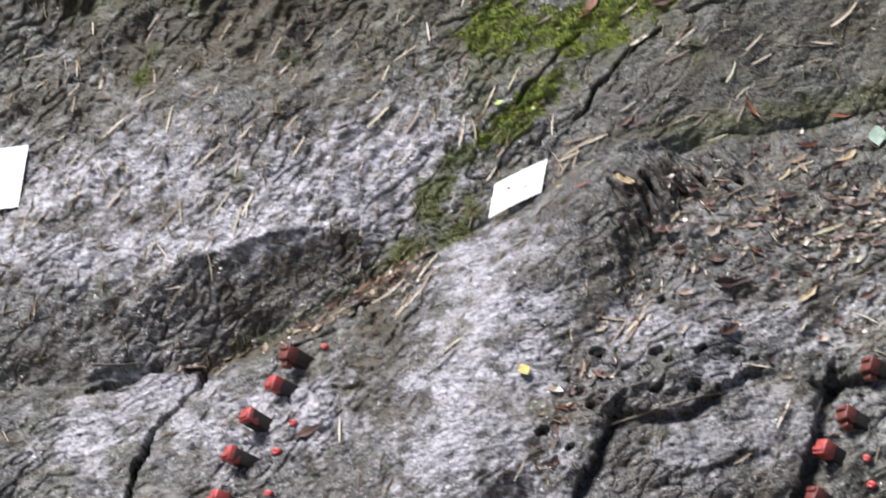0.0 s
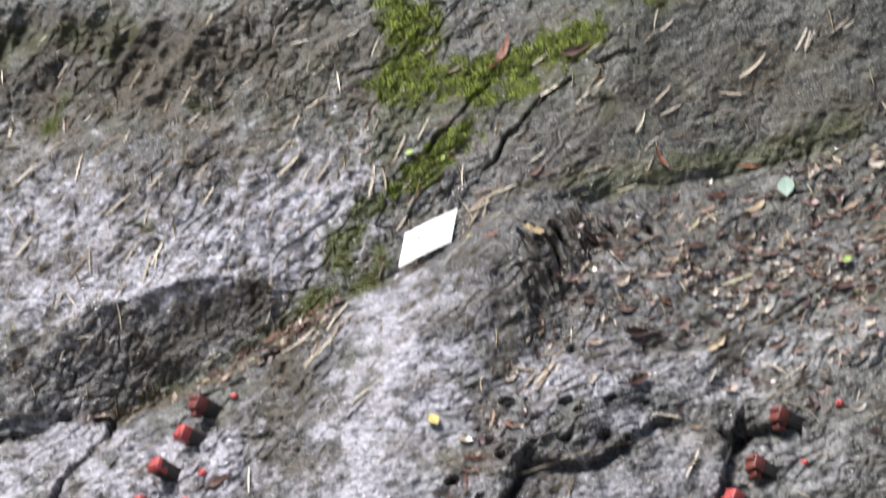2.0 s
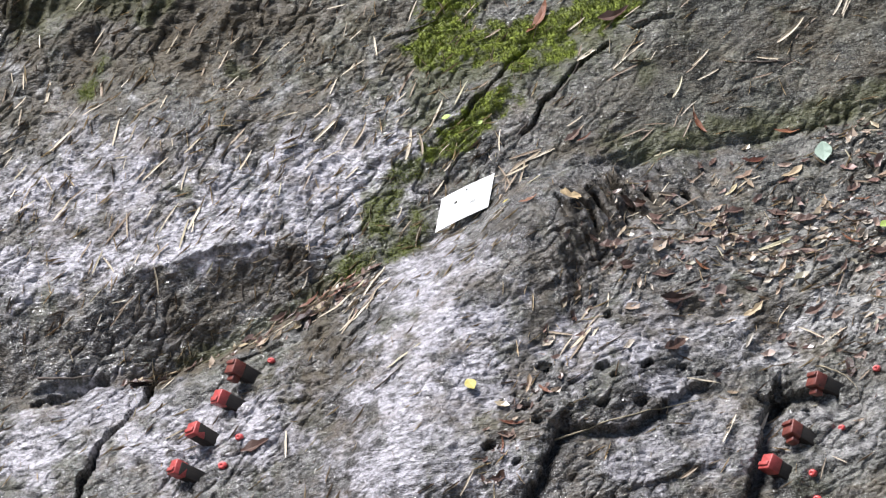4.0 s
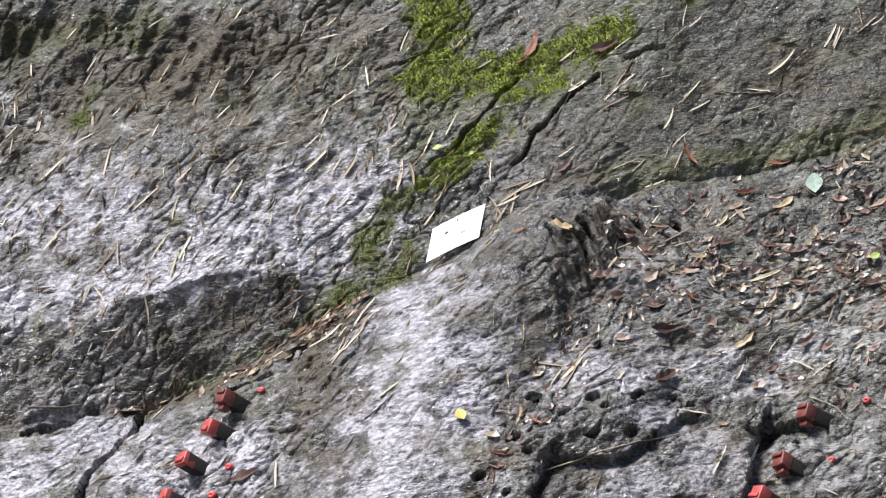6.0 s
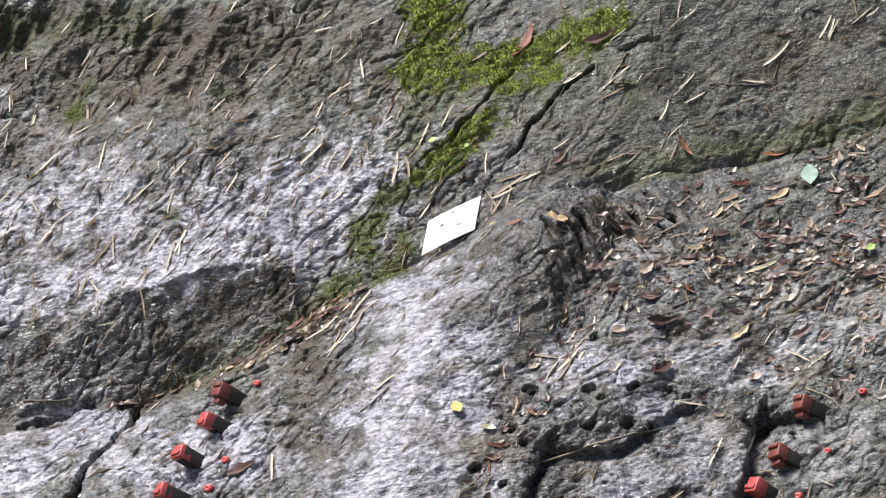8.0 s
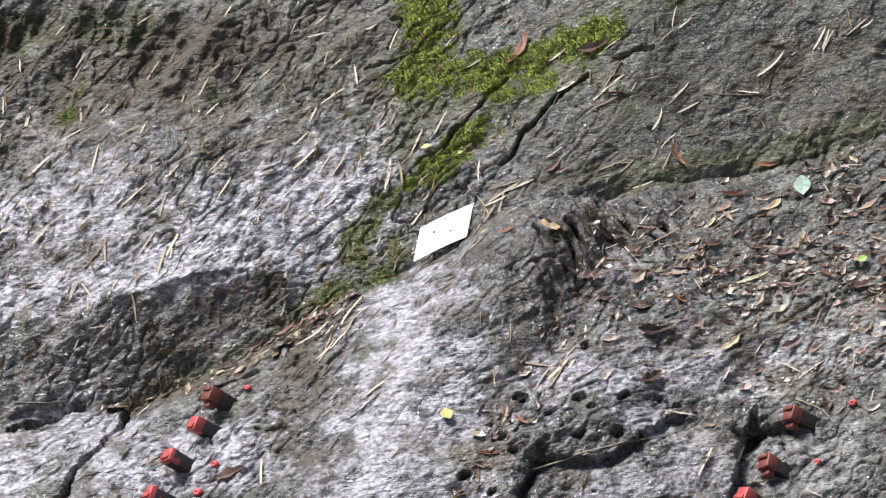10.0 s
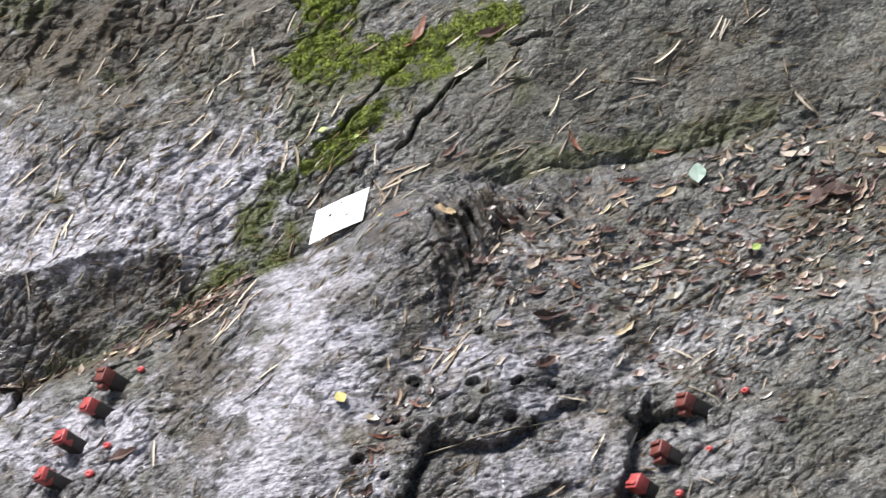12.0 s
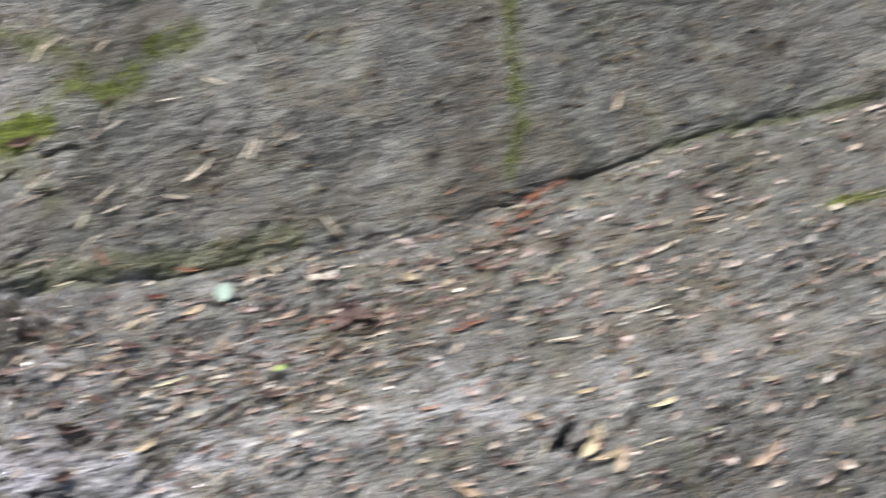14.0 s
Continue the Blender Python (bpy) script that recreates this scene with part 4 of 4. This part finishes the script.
# ---- twigs ----
def twig(seed):
    """A bent, tapered twig one unit long with a knot or two."""
    rng = random.Random(seed)
    bm = bmesh.new()
    loops, y, z = [], 0.0, 0.0
    for i in range(9):
        t = i / 8
        y, z = y + rng.uniform(-0.02, 0.02), z + rng.uniform(-0.012, 0.012)
        r = 0.022 * (1.15 - 0.75 * t) * rng.uniform(0.85, 1.2)
        loops.append([bm.verts.new((t - 0.5, y + r * math.cos(q * math.pi / 3), z + r * math.sin(q * math.pi / 3))) for q in range(6)])
    for a, b in zip(loops, loops[1:]):
        for q in range(6):
            bm.faces.new((a[q], a[(q + 1) % 6], b[(q + 1) % 6], b[q]))
    bm.faces.new(loops[0])
    bm.faces.new(loops[-1])
    return mesh_of("twig", bm, TWIG)


twigs = [twig(60 + i) for i in range(4)]
for i, (u, v, length, angle) in enumerate(TWIGS):
    lay("twig", twigs[i % 4], u, v, length, angle, "thin dark wet twig lying on the rock", "twig", "twigs", 0.003)


# ---- loose litter that nobody could count ----
def litter(name, label, mats, spots, seed, sizes, wide, rise=0.4, sway=0.2):
    rng = random.Random(seed)
    verts, faces, slots = [], [], []
    for u, v in spots:
        length, angle = rng.uniform(*sizes), rng.gauss(50 if u < 0.3 else 25, 32)
        w = length * rng.uniform(*wide)
        m = basis(place(u, v, 0.003 + rng.random() * 0.004), in_plane(angle), tilt(u, v) + Vector([rng.gauss(0, sway) for _ in range(3)]))
        k, lift = len(verts), rng.uniform(0.0, rise) * length
        j = [rng.uniform(0.25, 1.0) for _ in range(4)]
        shape = [(-0.5, rng.gauss(0, .15), lift), (-0.25, -0.5 * j[0], rng.random() * lift), (0.22, -0.5 * j[1], 0), (0.5, rng.gauss(0, .2), lift * 0.7), (0.25, 0.5 * j[2], rng.random() * lift), (-0.18, 0.5 * j[3], 0.4 * lift), (0, 0, -0.10 * length)]
        for x, y, z in shape:
            verts.append(m @ Vector((x * length, y * w, z)))
        for q in range(6):
            faces.append((k + q, k + (q + 1) % 6, k + 6))
        slots += [rng.randrange(len(mats))] * 6
    mesh = bpy.data.meshes.new(name)
    mesh.from_pydata(verts, [], faces)
    for mat in mats:
        mesh.materials.append(mat)
    mesh.polygons.foreach_set("material_index", slots)
    tagged(new(name, mesh), label, "leaf litter", kind="stuff")


def shed_material(name, stops, rough):
    m, nt, b = material(name)
    geo = nt.nodes.new("ShaderNodeNewGeometry")
    co = nt.nodes.new("ShaderNodeTexCoord").outputs["Object"]
    col = ramp(nt, geo.outputs["Random Per Island"], stops)
    col = mix(nt, span(nt, noise_tex(nt, co, 80, 3), 0.4, 0.7, 0, 0.6), col, mix(nt, 1.0, col, (0.4, 0.34, 0.3), "MULTIPLY"))
    nt.links.new(col, b.inputs["Base Color"])
    b.inputs["Roughness"].default_value = rough
    return m


SHED = shed_material("old leaf litter", [(0.0, (0.055, 0.030, 0.022)), (0.25, (0.105, 0.064, 0.050)), (0.45, (0.19, 0.125, 0.10)), (0.65, (0.30, 0.22, 0.17)), (0.87, (0.42, 0.35, 0.24)), (1.0, (0.04, 0.024, 0.019))], 0.3)
CHAFF = shed_material("straw bits", [(0.0, (0.55, 0.45, 0.29)), (0.4, (0.42, 0.33, 0.21)), (0.6, (0.26, 0.19, 0.12)), (0.8, (0.12, 0.08, 0.05)), (1.0, (0.62, 0.55, 0.40))], 0.55)
spot_rng = random.Random(9)


def spots_along(strokes, count):
    out = []
    while len(out) < count:
        line, width = spot_rng.choice(strokes)
        i = spot_rng.randrange(len(line) - 1)
        t = spot_rng.random()
        u = line[i][0] + t * (line[i + 1][0] - line[i][0]) + spot_rng.gauss(0, width)
        v = line[i][1] + t * (line[i + 1][1] - line[i][1]) + spot_rng.gauss(0, width)
        if U0 + 0.3 < u < U1 - 0.3 and V0 + 0.3 < v < V1 - 0.3:
            out.append((u, v))
    return out


beds = [(SOIL_LITTER, 0.09), (SOIL_LITTER, 0.06), (SOIL_FAR, 0.08), (SOIL_FAR, 0.16), (GULLY, 0.035), (SOIL_JOINT, 0.022)]


def spots_below(u0, u1, reach, count):
    out = []
    for _ in range(count):
        u = spot_rng.uniform(u0, u1)
        out.append((u, max(V0 + 0.3, float(lines(np.array([u]))[0][0]) - 0.03 - reach * spot_rng.random() ** 1.4)))
    return out


for i, (u, v) in enumerate(spots_along(beds, 55) + spots_below(0.5, 2.9, 0.9, 50) + [(spot_rng.uniform(1.0, 2.9), spot_rng.uniform(-0.55, 0.2)) for _ in range(35)]):
    pick_of, label, group = leaf_rng.choice(((browns, "curled dark brown fallen leaf on wet rock", "brown fallen leaves"), (browns, "curled dark brown fallen leaf on wet rock", "brown fallen leaves"), (browns, "curled dark brown fallen leaf on wet rock", "brown fallen leaves"), (rusts, "rusty red fallen leaf on wet rock", "rusty fallen leaves"), (tans, "broad pale tan dry leaf on the rock", "tan fallen leaves")))
    mesh = leaf_rng.choice(pick_of)
    lay(mesh.name.split(".")[0], mesh, u, v, leaf_rng.uniform(0.022, 0.055), leaf_rng.gauss(20, 50), label, "leaf", group)
for _ in range(130):
    u, v = spot_rng.uniform(-1.55, 0.6), spot_rng.uniform(-0.1, 0.95)
    lay("straw_leaf", leaf_rng.choice(straws), u, v, leaf_rng.uniform(0.03, 0.075), leaf_rng.gauss(52, 24), "slender dry straw-coloured leaf lying on wet rock", "leaf", "dry straw leaves")

litter("leaf_litter", "wet brown leaf litter gathered in the rock's hollows", [SHED], spots_along(beds, 460) + spots_below(0.45, 3.0, 0.95, 320), 3, (0.012, 0.045), (0.2, 0.7))
litter("straw_litter", "fine dry straw bits scattered over the rock", [CHAFF], [(spot_rng.uniform(-1.6, 2.9), spot_rng.uniform(-0.9, 1.1)) for _ in range(1300)] + [(spot_rng.uniform(-1.6, 0.0), spot_rng.uniform(-0.2, 0.75)) for _ in range(550)] + spots_along(beds, 300) + [(spot_rng.uniform(0.6, 2.95), spot_rng.uniform(-0.6, 0.5)) for _ in range(420)], 5, (0.018, 0.07), (0.05, 0.10), 0.06, 0.05)
PALER = shed_material("bleached leaf bits", [(0.0, (0.31, 0.22, 0.19)), (0.3, (0.38, 0.30, 0.22)), (0.5, (0.24, 0.145, 0.12)), (0.75, (0.45, 0.38, 0.29)), (0.9, (0.34, 0.31, 0.27)), (1.0, (0.27, 0.25, 0.15))], 0.45)
litter("bleached_litter", "bleached pinkish and cream leaf bits over the rock", [PALER], spots_below(0.7, 3.0, 1.0, 230) + [(spot_rng.uniform(0.9, 2.95), spot_rng.uniform(-0.6, 0.25)) for _ in range(260)] + spots_along(beds, 50) + [(spot_rng.uniform(0.25, 1.15), spot_rng.uniform(-0.5, 0.05)) for _ in range(90)], 7, (0.012, 0.055), (0.25, 0.7), 0.25, 0.15)

# ---- moss ----
ys, xs = np.nonzero(moss_cover > 0.42)
pick = np.random.RandomState(3)
moss_verts, moss_faces = [], []
weight = moss_cover[ys, xs] ** 2.6
for k in pick.choice(len(ys), min(30000, len(ys)), replace=False, p=weight / weight.sum()):
    u, v = us[xs[k]] + pick.uniform(-STEP, STEP), vs[ys[k]] + pick.uniform(-STEP, STEP)
    p = place(u, v, -0.001)
    size = 0.0022 + 0.0034 * pick.rand() * moss_cover[ys[k], xs[k]]
    for q in range(3):
        a, lean = pick.rand() * 6.28, pick.uniform(0.2, 0.9)
        side = AX_U * math.cos(a) + AX_V * math.sin(a)
        tip = p + (AX_N + side * lean).normalized() * size * 1.6
        edge = AX_N.cross(side) * size * 0.35
        n0 = len(moss_verts)
        moss_verts += [p - edge, p + edge, tip]
        moss_faces.append((n0, n0 + 1, n0 + 2))
moss_mesh = bpy.data.meshes.new("moss")
moss_mesh.from_pydata(moss_verts, [], moss_faces)
moss_mesh.materials.append(shed_material("moss tufts", [(0.0, (0.075, 0.090, 0.012)), (0.5, (0.145, 0.175, 0.015)), (0.88, (0.20, 0.24, 0.020)), (1.0, (0.12, 0.10, 0.032))], 0.8))
tagged(new("moss", moss_mesh), "bright green moss in damp seams of the rock", "moss", kind="stuff")


# ---- wedges, plugs and cards ----
def box(bm, x, y, z0, z1, taper=1.0, edge=0.004, seed=0):
    rng = random.Random(seed)
    made = bmesh.ops.create_cube(bm, size=1.0)["verts"]
    for p in made:
        top = p.co.z > 0
        k = 1.0 if top else taper
        p.co = Vector((p.co.x * x * k, p.co.y * y * k, z1 if top else z0)) + Vector([rng.uniform(-1, 1) * 0.0015 for _ in range(3)])
    bmesh.ops.bevel(bm, geom=bm.edges[:], offset=edge, segments=2, affect="EDGES", profile=0.5)


def wedge(u, v, worn, seed):
    thing = new("wooden_wedge")
    lean = random.Random(seed)
    axis = (AX_N * 0.62 - AX_U * (0.70 + lean.uniform(-0.08, 0.08)) + AX_V * (0.26 + lean.uniform(-0.10, 0.06))).normalized()
    tip = place(u + 0.046, v - 0.034, -0.012)
    thing.matrix_world = basis(tip, AX_V * 0.9 + AX_U * (0.25 + lean.uniform(-0.2, 0.2)), axis)
    bm = bmesh.new()
    box(bm, 0.040, 0.037, -0.05, 0.068, 0.95, 0.003, seed)
    part("body", bm, WOOD, thing, "dark wet wooden body")
    bm = bmesh.new()
    box(bm, 0.0415, 0.0385, 0.036 + 0.010 * lean.random(), 0.080, 0.99, 0.003, seed + 50)
    part("painted_head", bm, FADED if worn else PAINT, thing, "worn red painted head" if worn else "bright red painted head")
    bm = bmesh.new()
    box(bm, 0.012, 0.034, 0.070, 0.086, 0.9, 0.002, seed + 70)
    bmesh.ops.translate(bm, verts=bm.verts, vec=(0.010 if worn else -0.008, 0.0, 0.0))
    part("split_half", bm, FADED if worn else PAINT, thing, "raised half of the split red head")
    if worn:
        bm = bmesh.new()
        box(bm, 0.020, 0.030, 0.040, 0.066, 0.7, 0.003, seed + 90)
        bmesh.ops.translate(bm, verts=bm.verts, vec=(-0.027, 0.002, 0.0))
        part("splinter", bm, FADED, thing, "splintered red edge")
    return tagged(thing, "wooden wedge with " + ("worn" if worn else "bright") + " red head driven into rock", "wedge", "wedges in the rock")


for i, (u, v, worn) in enumerate(WEDGES):
    wedge(u, v, worn, 100 + i)


def plug(u, v, i):
    thing = new("red_plug")
    thing.matrix_world = basis(place(u, v, 0.0), AX_U, AX_N * 0.8 - AX_U * 0.4 - AX_V * 0.2)
    bm = bmesh.new()
    k = 0.66 + 0.25 * ((i * 7) % 5) / 5
    ring = [(-0.006, 0.012 * k), (0.006, 0.0135 * k), (0.011, 0.010 * k), (0.012, 0.005 * k), (0.010 if i != 3 else 0.004, 0.0035 * k)]
    loops = []
    for z, r in ring:
        loops.append([bm.verts.new((r * (1.15 + 0.12 * math.sin(3 * q + i)) * math.cos(q * math.pi / 7), r * 0.9 * math.sin(q * math.pi / 7), z)) for q in range(14)])
    for a, b in zip(loops, loops[1:]):
        for q in range(14):
            bm.faces.new((a[q], a[(q + 1) % 14], b[(q + 1) % 14], b[q]))
    bm.faces.new(loops[-1])
    bm.faces.new(loops[0])
    part("cap", bm, PLASTIC, thing)
    tagged(thing, "small round red plug set in the rock", "plug", "red plugs")


for i, (u, v) in enumerate(PLUGS):
    plug(u, v, i)


def card(corner, across, down, label, marks, lift):
    """A thin, slightly bowed card from its upper corner, with its two edges in plane metres."""
    thing = new("white_card")
    a, d = AX_U * across[0] + AX_V * across[1], AX_U * down[0] + AX_V * down[1]
    origin = place(corner[0], corner[1], lift)
    far = max(on_rock(corner[0] + s * across[0] + t * down[0], corner[1] + s * across[1] + t * down[1]) for s in (0, .2, .4, .6, .8, 1) for t in (0, .2, .4, .6, .8, 1))
    z = AX_N
    origin = FOOT + AX_U * corner[0] + AX_V * corner[1] + z * (far + lift)
    thing.matrix_world = Matrix.Translation(origin)
    bm = bmesh.new()
    grid = [[[bm.verts.new(a * s + d * t + z * (0.006 * math.sin(math.pi * s) + 0.004 * t * (1 - t) - k)) for s in (0, .25, .5, .75, 1)] for t in (0, .25, .5, .75, 1)] for k in (0, 0.0015)]
    for i in range(4):
        for j in range(4):
            for g in grid:
                bm.faces.new((g[i][j], g[i][j + 1], g[i + 1][j + 1], g[i + 1][j]))
    for i in range(4):
        for q, w in (((i, 0), (i + 1, 0)), ((i, 4), (i + 1, 4)), ((0, i), (0, i + 1)), ((4, i), (4, i + 1))):
            bm.faces.new((grid[0][q[0]][q[1]], grid[0][w[0]][w[1]], grid[1][w[0]][w[1]], grid[1][q[0]][q[1]]))
    sheet = part("sheet", bm, CARD_WHITE, thing)
    for p in sheet.data.polygons:
        p.use_smooth = False
    for s, t, w, hgt in marks:
        bm = bmesh.new()
        quad = [bm.verts.new(a * (s + i * w) + d * (t + j * hgt) + z * (0.006 * math.sin(math.pi * s) + 0.004 * t * (1 - t) + k)) for k in (0.0006, 0.0012) for i, j in ((0, 0), (1, 0), (1, 1), (0, 1))]
        bm.faces.new(quad[4:])
        bm.faces.new(quad[:4])
        for i in range(4):
            bm.faces.new((quad[i], quad[(i + 1) % 4], quad[4 + (i + 1) % 4], quad[4 + i]))
        part("mark", bm, INK, thing, "small dark mark")
    return tagged(thing, label, "card", "white cards")


card(CARD[0], (CARD[1][0] - CARD[0][0], CARD[1][1] - CARD[0][1]), (CARD[3][0] - CARD[0][0], CARD[3][1] - CARD[0][1]), "white card with small dark marks leaning in the joint", [(0.28, 0.34, 0.055, 0.06), (0.47, 0.10, 0.03, 0.05), (0.60, 0.58, 0.10, 0.015)], 0.004)
side_a = (CARD_SIDE[0][0] - CARD_SIDE[2][0], CARD_SIDE[0][1] - CARD_SIDE[2][1])
card(CARD_SIDE[2], side_a, (CARD_SIDE[1][0] - CARD_SIDE[0][0], CARD_SIDE[1][1] - CARD_SIDE[0][1]), "blank white card lying on the wet slab", [], 0.004)
